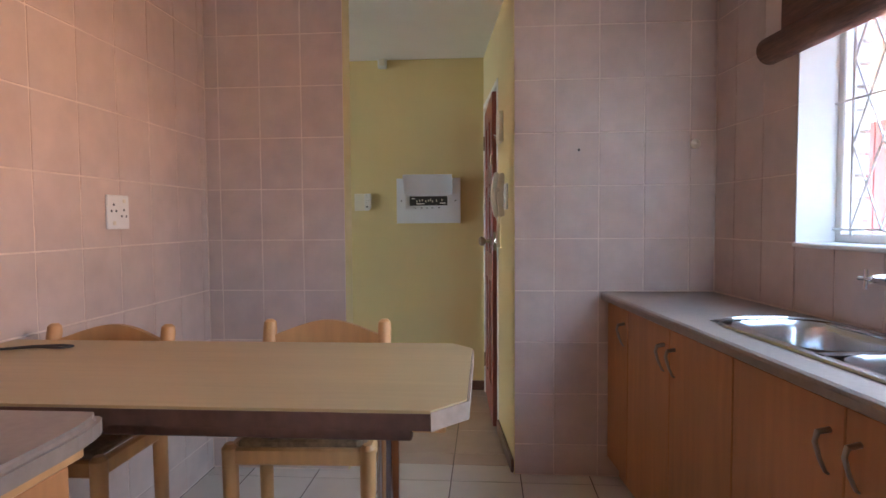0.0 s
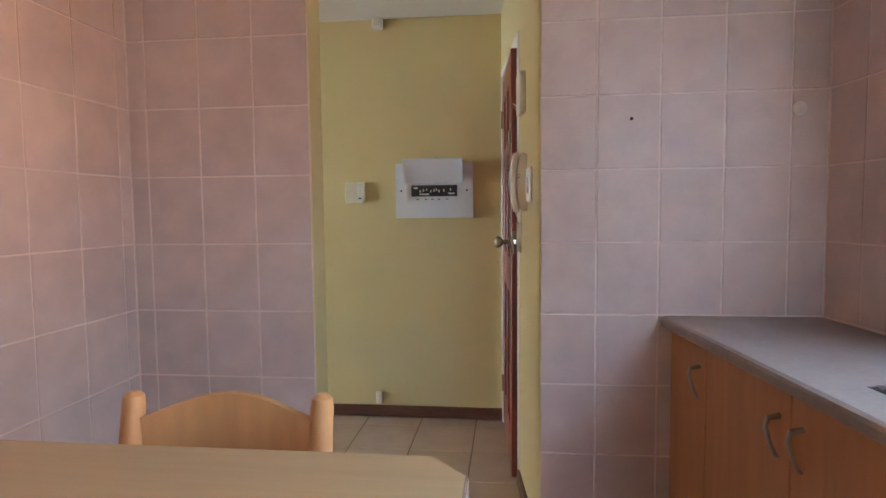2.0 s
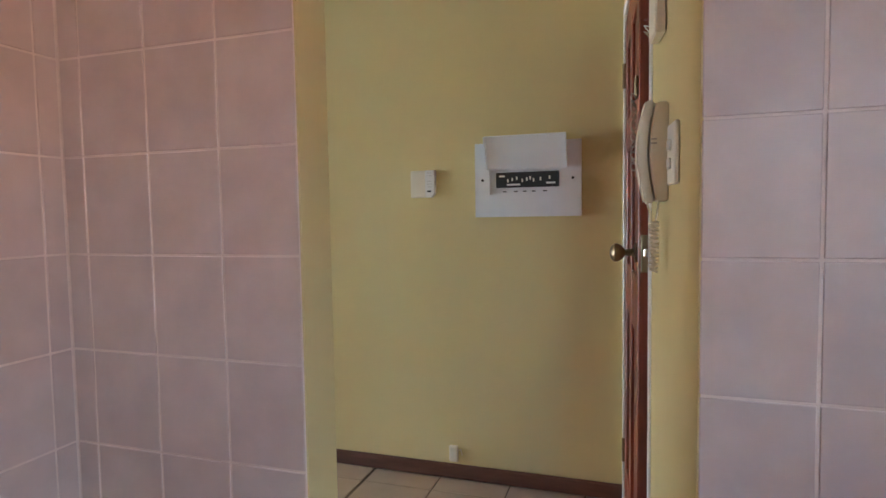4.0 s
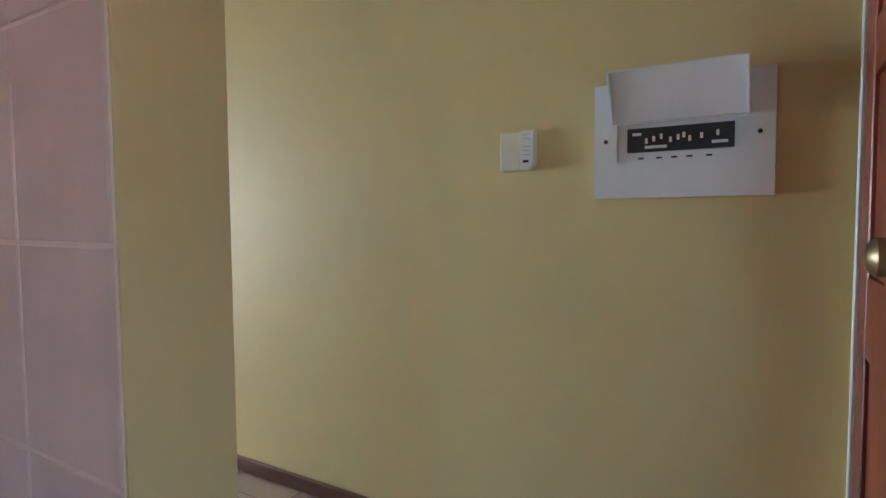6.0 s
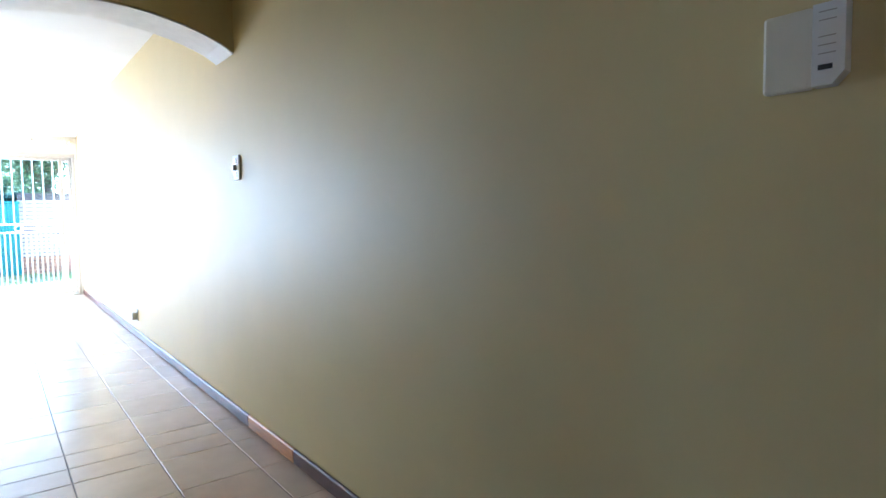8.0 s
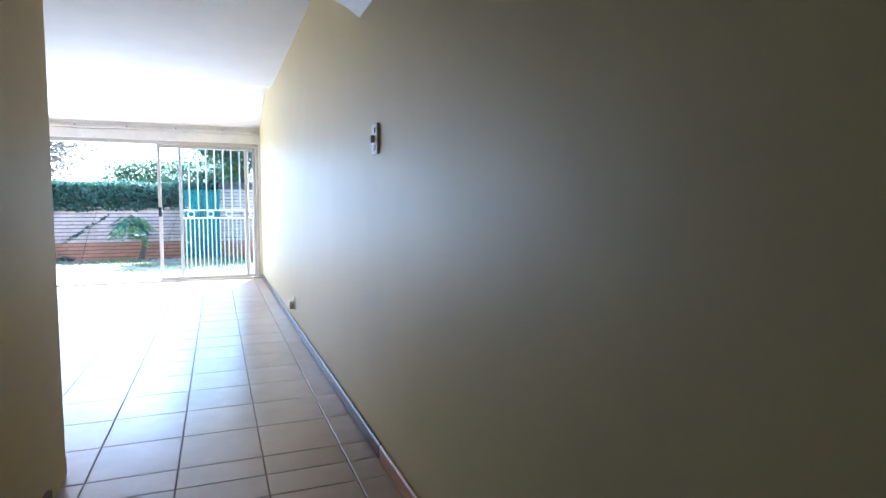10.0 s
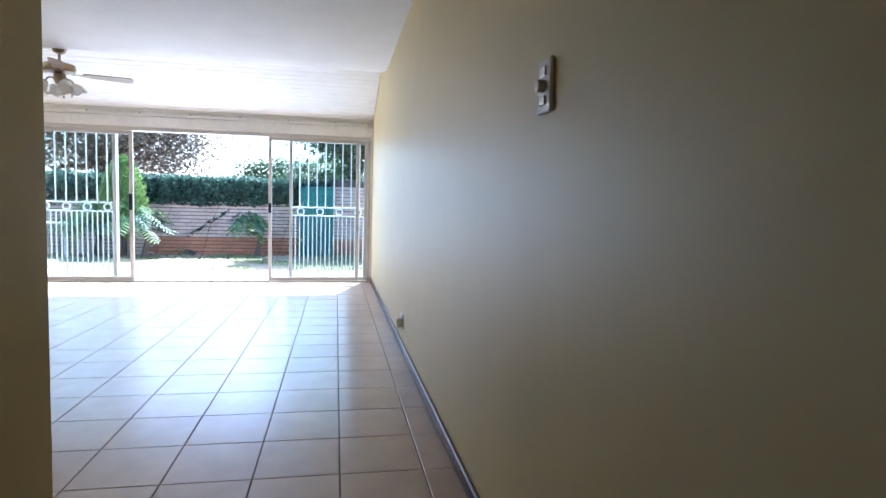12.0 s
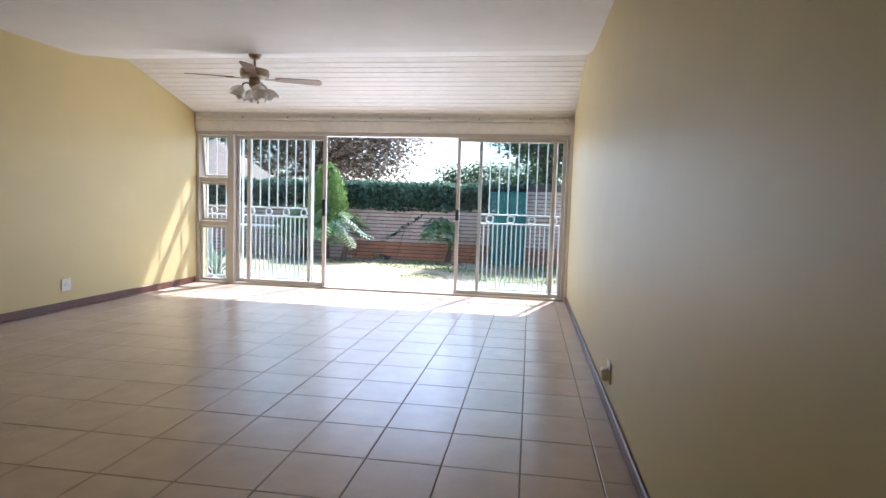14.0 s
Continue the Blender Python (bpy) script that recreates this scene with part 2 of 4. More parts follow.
bm = bmesh.new()
box(bm, (XA0, YL, -0.02), (XA1, 3.47, 2.9))
out, k = [], 20
for i in range(k + 1):
    u = i / k
    out.append((3.47 + (YN - 3.47) * u, 2.015 + 0.15 * (1 - (2 * u - 1) ** 2) ** 0.8))
out += [(YN, 2.9), (3.47, 2.9)]
prism(bm, out, XA0, XA1, Matrix(((0, 0, 1, 0), (1, 0, 0, 0), (0, 1, 0, 0), (0, 0, 0, 1))))
structure("wall_arch", bm, "yellow", "yellow plaster wall with a shallow arched opening", "archway")
bm = bmesh.new()
pts = []
for i in range(k + 1):
    u = i / k
    pts.append((3.474 + (YN - 3.478) * u, 2.011 + 0.15 * (1 - (2 * u - 1) ** 2) ** 0.8))
prism(bm, pts + [(y, z - 0.004) for y, z in pts[::-1]], XA0 + 0.002, XA1 - 0.002, Matrix(((0, 0, 1, 0), (1, 0, 0, 0), (0, 1, 0, 0), (0, 0, 0, 1))))
structure("trim_arch_soffit", bm, "white_paint", "white painted underside of the arch", "trim")

structure("wall_kitchen_hall", prism(bmesh.new(), [(XA1, YK + 0.006), (XO0, YK + 0.006), (XO0, 3.447), (XA1, 3.47)], -0.02, ZC), "yellow", "yellow wall between kitchen and hall", "wall")
structure("wall_kitchen_corner", B((XO1 + 0.004, YKR + 0.006, -0.02), (XR + 0.3, YKR + 0.15, ZC)), "yellow", "plaster wall beside the kitchen opening", "wall")
# hall east wall leans a little in plan, with the entrance door in it
ang = math.degrees(math.atan2(0.15, 1.425))
EAST = pose(XO1, YKR, 0, 0, 0, ang)     # along its y; its inner face is x = 0
bm = bmesh.new()
box(bm, (0, 0.004, -0.02), (0.16, 0.63, ZC))
box(bm, (0, 1.385, -0.02), (0.16, 1.48, ZC))
box(bm, (0, 0.63, 2.10), (0.16, 1.385, ZC))
bm.transform(EAST)
structure("wall_hall_east", bm, "yellow", "yellow painted wall with the entrance door", "wall")
structure("wall_kitchen_west", B((XL - 0.16, YB, -0.02), (XL - 0.003, YK + 0.006, ZC)), "grout", "grouted backing of the tiled kitchen wall", "wall")
WY0, WY1, WZ0, WZ1 = 1.0, 2.717, 1.172, 2.16
bm = bmesh.new()
box(bm, (XR + 0.003, YB, -0.02), (XR + 0.26, WY0, ZC))
box(bm, (XR + 0.003, WY1, -0.02), (XR + 0.26, YKR + 0.006, ZC))
box(bm, (XR + 0.003, WY0, -0.02), (XR + 0.26, WY1, WZ0))
box(bm, (XR + 0.003, WY0, WZ1), (XR + 0.26, WY1, ZC))
structure("wall_kitchen_east", bm, "grout", "grouted backing of the tiled window wall", "wall")
bm = bmesh.new()
box(bm, (XL - 0.16, YB - 0.16, -0.02), (-1.0, YB, ZC))
box(bm, (-0.1, YB - 0.16, -0.02), (XR + 0.26, YB, ZC))
box(bm, (-1.0, YB - 0.16, 2.1), (-0.1, YB, ZC))
structure("wall_kitchen_rear", bm, "yellow", "plain plaster kitchen wall with a doorway", "wall")
# Unseen doorway and door are added; the door keeps daylight out.
structure("rear_door_added", B((-0.998, YB - 0.10, 0.004), (-0.102, YB - 0.05, 2.098), 0.003), "white_paint", "plain white door added out of view to close the rear", "door")
structure("ceiling_kitchen", B((XL - 0.16, YB - 0.16, ZC), (XR + 0.3, 3.40, ZC + 0.1)), "white_ceiling", "white painted kitchen ceiling", "ceiling")
structure("ceiling_hall", B((XA1, 3.402, ZC), (0.62, YN, ZC + 0.1)), "white_ceiling", "white painted hall ceiling", "ceiling")
bm = prism(bmesh.new(), [(XA0, 2.555), (-7.6, 2.555), (-8.15, 2.562), (-8.4, 2.58), (-8.7, 2.64), (XC, ZB), (XC, 2.9), (XA0, 2.9)], YL, YN, Matrix(((1, 0, 0, 0), (0, 0, 1, 0), (0, 1, 0, 0), (0, 0, 0, 1))))
structure("ceiling_living", bm, "white_ceiling", "smooth white painted living room ceiling", "ceiling")
# boarded sloping ceiling
bm = bmesh.new()
run, rise = XC - XS, ZE - ZB
n = 13
slope = math.atan2(ZB - ZE, run)
ln = math.hypot(run, rise)
for i in range(n):
    m = Matrix.Translation((XC, 0, ZB)) @ Matrix.Rotation(math.pi, 4, "Z") @ Matrix.Rotation(slope, 4, "Y")
    box(bm, (ln * i / n + 0.004, -YN + 0.002, 0), (ln * (i + 1) / n - 0.002, -YL - 0.002, 0.02), 0.004, m)
box(bm, (0, -YN, 0.018), (ln + 0.2, -YL, 0.06), 0, m)
structure("ceiling_boards", bm, "board", "white tongue and groove sloping ceiling boards", "ceiling")
structure("wall_door_header", B((XS - 0.25, YL, 2.09), (XS, YN, 2.9)), "white_paint", "white painted beam above the sliding doors", "beam")
structure("wall_west_nib", B((XS - 0.2, 4.705, -0.02), (XS, YN, 2.09)), "white_paint", "narrow white painted door reveal", "wall")


# skirtings
def skirting(name, lo, hi, material="skirt"):
    return structure(name, B(lo, hi, 0.006), material, "varnished timber skirting board", "baseboard")


skirting("baseboard_north_hall", (-2.76, YN - 0.018, 0.004), (0.25, YN, 0.075))
skirting("baseboard_north_light", (-3.35, YN - 0.018, 0.004), (-2.762, YN, 0.075), "skirt_light")
skirting("baseboard_north_living", (XS + 0.02, YN - 0.018, 0.004), (-3.352, YN, 0.075))
skirting("baseboard_south_living", (XS + 0.02, YL, 0.004), (XA0, YL + 0.018, 0.085))
skirting("baseboard_arch", (XA0 - 0.018, YL + 0.02, 0.004), (XA0, 3.47, 0.085))
structure("baseboard_hall_south", prism(bmesh.new(), [(XA1, 3.46), (XO0 - 0.02, 3.44), (XO0 - 0.02, 3.465), (XA1, 3.488)], 0.004, 0.075), "skirt", "varnished timber skirting board", "baseboard")
bm = B((-0.016, 0.004, 0.004), (0, 0.59, 0.075), 0.006)
bm.transform(EAST)
structure("baseboard_hall_east", bm, "skirt", "dark varnished timber skirting board", "baseboard")

# ---- entrance door ----
door = thing("door_1", "half-open mahogany panelled entrance door with brass knob", "door", m=EAST @ pose(0.044, 1.372, 0, 0, 0, -2.7), kind="structure")
bm = bmesh.new()
W, Hd, T = 0.735, 2.03, 0.042
box(bm, (-T, -0.11, 0.012), (0, 0, Hd), 0.003)
box(bm, (-T, -W, 0.012), (0, -W + 0.11, Hd), 0.003)
box(bm, (-T, -W / 2 - 0.05, 0.2), (0, -W / 2 + 0.05, Hd - 0.1), 0.002)
for z0, z1 in ((0.012, 0.22), (0.88, 1.06), (1.50, 1.62), (Hd - 0.13, Hd)):
    box(bm, (-T + 0.001, -W + 0.11, z0), (-0.001, -0.11, z1), 0.002)
part("leaf", bm, "mahogany", door)
for y0, y1 in ((-W + 0.11, -W / 2 - 0.05), (-W / 2 + 0.05, -0.11)):
    for z0, z1 in ((0.22, 0.88), (1.06, 1.50), (1.62, Hd - 0.13)):
        part("panel", B((-T + 0.010, y0 - 0.002, z0 - 0.002), (-0.010, y1 + 0.002, z1 + 0.002), 0.006), "mahogany", door)
bm = bmesh.new()
rot = pose(-T, -W + 0.055, 1.14, 0, -90, 0)
lathe(bm, [(0.030, 0), (0.030, 0.006), (0.012, 0.010), (0.010, 0.035), (0.020, 0.042), (0.028, 0.055), (0.028, 0.066), (0.018, 0.076), (0.004, 0.079)], 20, rot)
part("knob", bm, "brass", door, "round aged brass knob", True)
part("latch_plate", B((-T + 0.008, -W - 0.003, 1.085), (-0.008, -W + 0.002, 1.195), 0.001), "brass", door, "dull brass latch plate")
part("latch_bolt", B((-T + 0.014, -W - 0.012, 1.13), (-0.016, -W, 1.155), 0.003), "chrome", door)
bm = bmesh.new()
for i in range(13):
    a = i * 1.3
    z = 1.60 - 0.017 * i
    tube(bm, [(-T - 0.012 + 0.008 * math.cos(a + q * math.tau / 8), -W + 0.03 + 0.006 * math.sin(a), z + 0.011 * math.sin(q * math.tau / 8)) for q in range(8)], 0.0022, 5, True)
part("security_chain", bm, "nickel", door, "hanging steel security chain")
part("chain_plate", B((-T - 0.01, -W + 0.01, 1.60), (-T, -W + 0.05, 1.66), 0.003), "brass", door)
for z in (0.25, 1.82):
    part("hinge", tube(bmesh.new(), [(-T - 0.006, 0.006, z - 0.05), (-T - 0.006, 0.006, z + 0.05)], 0.007, 8), "brass", door)
bm = bmesh.new()
box(bm, (-0.006, 0.598, 0), (0.12, 0.634, 2.10), 0.003)
box(bm, (-0.006, 1.383, 0), (0.12, 1.399, 2.10), 0.003)
box(bm, (-0.006, 0.634, 2.066), (0.12, 1.385, 2.10), 0.003)
bm.transform(EAST)
structure("door_frame_1", bm, "white_paint", "chipped white painted entrance door frame", "door frame")
bm = B((0.5, 0.3, -0.02), (0.55, 1.9, 2.4))
bm.transform(EAST)
structure("wall_entrance_porch", bm, "plaster_out", "pale plaster porch wall outside the door", "wall")


# ---- sliding doors, window and beam ----
slide = thing("window_1", "white aluminium sliding doors standing open with side window", "sliding door", kind="structure")
X0, X1 = XS - 0.14, XS - 0.02


def rail(name, lo, hi, bev=0.004, parent=slide, material="alu"):
    return part(name, B(lo, hi, bev), material, parent)


ft = 2.09
rail("head_frame", (X0, -0.33, ft - 0.05), (X1 + 0.01, 4.703, ft))
rail("threshold", (X0, -0.33, 0.0), (X1 + 0.01, 4.703, 0.026))
rail("jamb", (X0, -0.333, 0.026), (X1, -0.295, ft - 0.05))
rail("jamb", (X0, 4.668, 0.026), (X1, 4.703, ft - 0.05))
rail("mullion", (X0, 0.125, 0.026), (X1, 0.215, ft - 0.05))
for z in (0.80, 1.40):
    rail("transom", (X0 + 0.02, -0.295, z), (X1 - 0.01, 0.125, z + 0.06))


def glazed(name, y0, y1, z0, z1, x, w=0.045, m=None, label=""):
    leaf = part(name, bmesh.new(), "alu", slide, label)
    bm = bmesh.new()
    box(bm, (x - 0.016, y0, z0), (x + 0.016, y0 + w, z1), 0.003)
    box(bm, (x - 0.016, y1 - w, z0), (x + 0.016, y1, z1), 0.003)
    box(bm, (x - 0.015, y0 + w, z0), (x + 0.015, y1 - w, z0 + w), 0.003)
    box(bm, (x - 0.015, y0 + w, z1 - w), (x + 0.015, y1 - w, z1), 0.003)
    if m is not None:
        bm.transform(m)
    leaf.data = mesh_of(name, bm, "alu")
    bm = B((x - 0.003, y0 + w - 0.005, z0 + w - 0.005), (x + 0.003, y1 - w + 0.005, z1 - w + 0.005))
    if m is not None:
        bm.transform(m)
    pane = part("pane", bm, "glass", leaf)
    pane.visible_shadow = False
    return leaf


glazed("fixed_leaf", 0.218, 1.30, 0.028, ft - 0.052, XS - 0.115)
lf = glazed("sliding_leaf", 0.40, 1.53, 0.028, ft - 0.052, XS - 0.06, 0.05)
rf = glazed("sliding_leaf", 3.285, 4.545, 0.028, ft - 0.052, XS - 0.06, 0.045)
glazed("fixed_leaf", 3.565, 4.666, 0.028, ft - 0.052, XS - 0.115)
for lfy, leafob in ((1.505, lf), (3.308, rf)):
    part("pull_handle", B((XS - 0.044, lfy - 0.022, 0.98), (XS - 0.014, lfy + 0.022, 1.20 if leafob is lf else 1.12), 0.006), "black", leafob, "black plastic pull handle")
tilt = Matrix.Translation((XS - 0.07, 0, 2.03)) @ Matrix.Rotation(radians(9), 4, "Y") @ Matrix.Translation((-XS + 0.07, 0, -2.03))
glazed("top_sash", -0.29, 0.12, 1.465, 2.035, XS - 0.07, 0.032, tilt, "tilted open top sash")
tilt2 = Matrix.Translation((XS - 0.07, 0, 1.39)) @ Matrix.Rotation(radians(5), 4, "Y") @ Matrix.Translation((-XS + 0.07, 0, -1.39))
glazed("middle_sash", -0.29, 0.12, 0.865, 1.395, XS - 0.07, 0.032, tilt2)
glazed("lower_pane", -0.29, 0.12, 0.03, 0.795, XS - 0.07, 0.032)

# curtain track under the beam
track = thing("curtain_track", "white curtain track along the beam over the doors", "curtain rail")
part("rail", B((XS, YL + 0.02, 2.235), (XS + 0.035, YN - 0.03, 2.262), 0.004), "white_paint", track)
for y in (YL + 0.06, YN - 0.10):
    bm = lathe(bmesh.new(), [(0.0, 0), (0.03, 0.002), (0.034, 0.03), (0.02, 0.05), (0.004, 0.055)], 14, pose(XS + 0.03, y, 2.25, 0, 90, 0))
    part("pulley", bm, "cream_plastic", track, smooth=True)
for i in range(7):
    part("bracket", B((XS, 0.35 + 0.64 * i, 2.262), (XS + 0.03, 0.365 + 0.64 * i, 2.285), 0.002), "nickel", track)
structure("trim_beam", B((XS, YL + 0.002, 2.30), (XS + 0.02, YN - 0.002, 2.335), 0.004), "white_paint", "thin white cornice strip on the beam", "trim")
structure("trim_beam_lower", B((XS, YL + 0.002, 2.10), (XS + 0.014, YN - 0.002, 2.225), 0.004), "white_paint", "white fascia board on the beam", "trim")


# security gates outside the glass
def security_gate(y0, y1, x):
    g = thing("security_gate", "white enamelled steel security gate with ring band, folded open", "security gate", "security gates", pose(x, y0, 0.05))
    w = y1 - y0
    bm = bmesh.new()
    for y in (0, w):
        tube(bm, [(0, y, 0), (0, y, 2.0)], 0.014, 6)
    for z in (0.03, 0.90, 1.02, 1.99):
        tube(bm, [(0, 0, z), (0, w, z)], 0.011, 6)
    part("gate_frame", bm, "bars", g)
    nb = max(2, round(w / 0.125))
    for i in range(1, nb):
        part("bar", tube(bmesh.new(), [(0, w * i / nb, 1.02), (0, w * i / nb, 1.99)], 0.009, 6), "bars", g)
    for i in range(1, nb * 2):
        part("lower_bar", tube(bmesh.new(), [(0, w * i / nb / 2, 0.03), (0, w * i / nb / 2, 0.90)], 0.008, 6), "bars", g)
    nr = max(1, round(w / 0.25))
    for i in range(nr):
        c = w * (i + 0.5) / nr
        part("ring", tube(bmesh.new(), [(0, c + 0.046 * math.cos(a * math.tau / 18), 0.96 + 0.046 * math.sin(a * math.tau / 18)) for a in range(18)], 0.010, 6, True), "bars", g)
    return g


security_gate(0.24, 1.27, XS - 0.24)
security_gate(3.58, 4.68, XS - 0.24)
security_gate(-0.30, 0.13, XS - 0.24)

# ---- ceiling fan ----
fan = thing("ceiling_fan", "antique brass ceiling fan with wooden blades and frosted lamp shades", "ceiling fan", m=pose(-8.45, 1.50, 2.600))
part("canopy", lathe(bmesh.new(), [(0.062, 0), (0.066, -0.012), (0.05, -0.05), (0.025, -0.062), (0.012, -0.065)], 20), "brass", fan, smooth=True)
part("down_rod", tube(bmesh.new(), [(0, 0, -0.06), (0, 0, -0.16)], 0.012, 10), "brass", fan)
part("motor", lathe(bmesh.new(), [(0.03, -0.14), (0.09, -0.15), (0.135, -0.165), (0.14, -0.20), (0.135, -0.235), (0.08, -0.25), (0.045, -0.255)], 28), "brass", fan, smooth=True)
part("switch_housing", lathe(bmesh.new(), [(0.05, -0.25), (0.055, -0.27), (0.055, -0.32), (0.04, -0.34), (0.02, -0.355), (0.006, -0.36)], 20), "brass", fan, smooth=True)
for i in range(4):
    a = 20 + 90 * i
    bl = part("blade", bmesh.new(), "fan_wood", fan)
    bm = bmesh.new()
    prism(bm, [(0.20, -0.045), (0.60, -0.065), (0.64, -0.05), (0.65, 0), (0.64, 0.05), (0.60, 0.065), (0.20, 0.045)], -0.004, 0.004, pose(0, 0, -0.245, 0, 0, a) @ pose(0, 0, 0, -11, 0, 0))
    bl.data = mesh_of("blade", bm, "fan_wood")
    bm = bmesh.new()
    prism(bm, [(0.10, -0.012), (0.17, -0.012), (0.24, -0.032), (0.27, 0), (0.24, 0.032), (0.17, 0.012), (0.10, 0.012)], -0.010, -0.004, pose(0, 0, -0.245, 0, 0, a) @ pose(0, 0, 0, -11, 0, 0))
    part("blade_iron", bm, "brass", bl)
for i in range(4):
    m = pose(0, 0, -0.31, 0, 0, 40 + 90 * i)
    arm = part("lamp_arm", bmesh.new(), "brass", fan)
    bm = tube(bmesh.new(), [(0.04, 0, 0), (0.075, 0, 0.012), (0.105, 0, 0.0), (0.12, 0, -0.025)], 0.008, 8)
    bm.transform(m)
    arm.data = mesh_of("lamp_arm", bm, "brass", True)
    bm = bmesh.new()
    prof = [(0.022, 0), (0.03, -0.012), (0.05, -0.03), (0.062, -0.06), (0.066, -0.085), (0.080, -0.105)]
    n = 24
    rings = []
    for q, (r, z) in enumerate(prof):
        rings.append([bm.verts.new(((r * (1 + 0.10 * q / 5 * math.cos(6 * j * math.tau / n))) * math.cos(j * math.tau / n), r * (1 + 0.10 * q / 5 * math.cos(6 * j * math.tau / n)) * math.sin(j * math.tau / n), z - (0.012 * math.cos(6 * j * math.tau / n) if q == 5 else 0))) for j in range(n)])
    for p, q in zip(rings, rings[1:]):
        for j in range(n):
            bm.faces.new((p[j], p[(j + 1) % n], q[(j + 1) % n], q[j]))
    bm.transform(m @ pose(0.125, 0, -0.028, 0, -28, 0))
    sh = part("shade", bm, "shade_glass", arm, "scalloped frosted glass shade", True)
    md = sh.modifiers.new("thick", "SOLIDIFY")
    md.thickness = 0.003
part("pull_chain", tube(bmesh.new(), [(-0.03, 0.02, -0.34), (-0.032, 0.02, -0.46)], 0.0016, 5), "brass", fan)
part("chain_knob", lathe(bmesh.new(), [(0.003, 0), (0.007, -0.01), (0.007, -0.03), (0.003, -0.035)], 8, pose(-0.032, 0.02, -0.455)), "black", fan)


# ---- wall fittings on the north wall ----
db = thing("distribution_board", "white metal distribution board with open flap and black breakers", "electrical panel", m=pose(-0.178, YN, 1.415))
bm = bmesh.new()
for lo, hi in (((-0.235, -0.03, -0.165), (-0.168, -0.001, 0.165)), ((0.168, -0.03, -0.165), (0.235, -0.001, 0.165)), ((-0.168, -0.03, 0.045), (0.168, -0.001, 0.165)), ((-0.168, -0.03, -0.165), (0.168, -0.001, -0.065))):
    box(bm, lo, hi)
bmesh.ops.remove_doubles(bm, verts=bm.verts, dist=0.0005)
part("housing", bm, "db_white", db)
part("recess", B((-0.168, -0.014, -0.065), (0.168, -0.002, 0.045)), "db_white", db)
bar = part("breaker_bar", B((-0.140, -0.024, -0.035), (0.140, -0.0145, 0.033), 0.002), "black", db, "black row of circuit breakers")
for i, x in enumerate((-0.085, -0.065, -0.045, -0.02, 0.0, 0.015, 0.03, 0.06, 0.10)):
    part("breaker_switch", B((x - 0.0035, -0.030, -0.012 + 0.005 * (i % 3)), (x + 0.0035, -0.024, 0.003 + 0.005 * (i % 3)), 0.001), "cream_plastic", bar)
for x0, x1, z in ((-0.125, -0.10, 0.012), (-0.09, -0.03, -0.026), (0.085, 0.125, -0.022)):
    part("label_strip", B((x0, -0.0255, z), (x1, -0.024, z + 0.008)), "white_plastic", bar)
for x in (-0.11, -0.06, -0.02, 0.02, 0.07):
    part("print_mark", B((x, -0.0155, -0.055), (x + 0.016, -0.014, -0.050)), "black", db)
fl = part("flap", bmesh.new(), "db_white", db, "raised white flap")
bm = bmesh.new()
box(bm, (-0.178, -0.010, 0), (0.178, 0, 0.150), 0.002)
box(bm, (-0.178, -0.022, 0), (-0.172, -0.008, 0.150), 0.001)
box(bm, (0.172, -0.022, 0), (0.178, -0.008, 0.150), 0.001)
bm.transform(pose(0, -0.03, 0.052, 24, 0, 0))
fl.data = mesh_of("flap", bm, "db_white")
for x in (-0.2, 0.2):
    part("screw", lathe(bmesh.new(), [(0.006, 0), (0.006, 0.002), (0.003, 0.003)], 10, pose(x, -0.03, 0.0, 90, 0, 0)), "black", db)

kp = thing("alarm_keypad", "white plastic alarm keypad with flip cover", "alarm keypad", m=pose(-0.672, YN, 1.41))
part("body", B((-0.06, -0.022, -0.065), (0.015, -0.001, 0.062), 0.006, seg=2), "cream_plastic", kp)
bm = prism(bmesh.new(), [(0.017, -0.064), (0.045, -0.064), (0.062, -0.045), (0.062, 0.062), (0.017, 0.062)], 0.001, 0.028, pose(0, 0, 0, 90, 0, 0))
part("panel", bm, "white_plastic", kp)
for i in range(5):
    part("print_line", B((0.026, -0.0288, 0.048 - 0.013 * i - (0.012 if i > 1 else 0)), (0.05, -0.028, 0.0495 - 0.013 * i - (0.012 if i > 1 else 0))), "nickel", kp)
part("badge", B((0.026, -0.0288, -0.04), (0.046, -0.028, -0.032)), "black", kp)

pir = thing("motion_sensor", "small white motion sensor under the ceiling", "sensor", m=pose(-0.51, YN, 2.435))
part("body", B((-0.033, -0.045, -0.052), (0.033, -0.001, 0.05), 0.012, seg=3), "white_plastic", pir)
part("lens", B((-0.02, -0.05, -0.035), (0.02, -0.044, 0.02), 0.004, seg=2), "cream_plastic", pir)
part("swivel", tube(bmesh.new(), [(0.0, -0.02, 0.05), (0, -0.012, 0.019)], 0.01, 8), "white_plastic", pir)

sw = thing("light_switch", "white plastic switch plate with rotary dimmer", "light switch", m=pose(-3.405, YN, 1.41))
part("plate", B((-0.043, -0.012, -0.066), (0.043, -0.001, 0.066), 0.003), "white_plastic", sw)
part("dimmer_knob", lathe(bmesh.new(), [(0.016, 0), (0.015, 0.018), (0.010, 0.020)], 14, pose(0, -0.012, 0.0, 90, 0, 0)), "nickel", sw)
for z in (-0.036, 0.036):
    part("rocker", B((-0.016, -0.016, z - 0.012), (0.016, -0.012, z + 0.012), 0.002), "nickel", sw, "grey rocker")


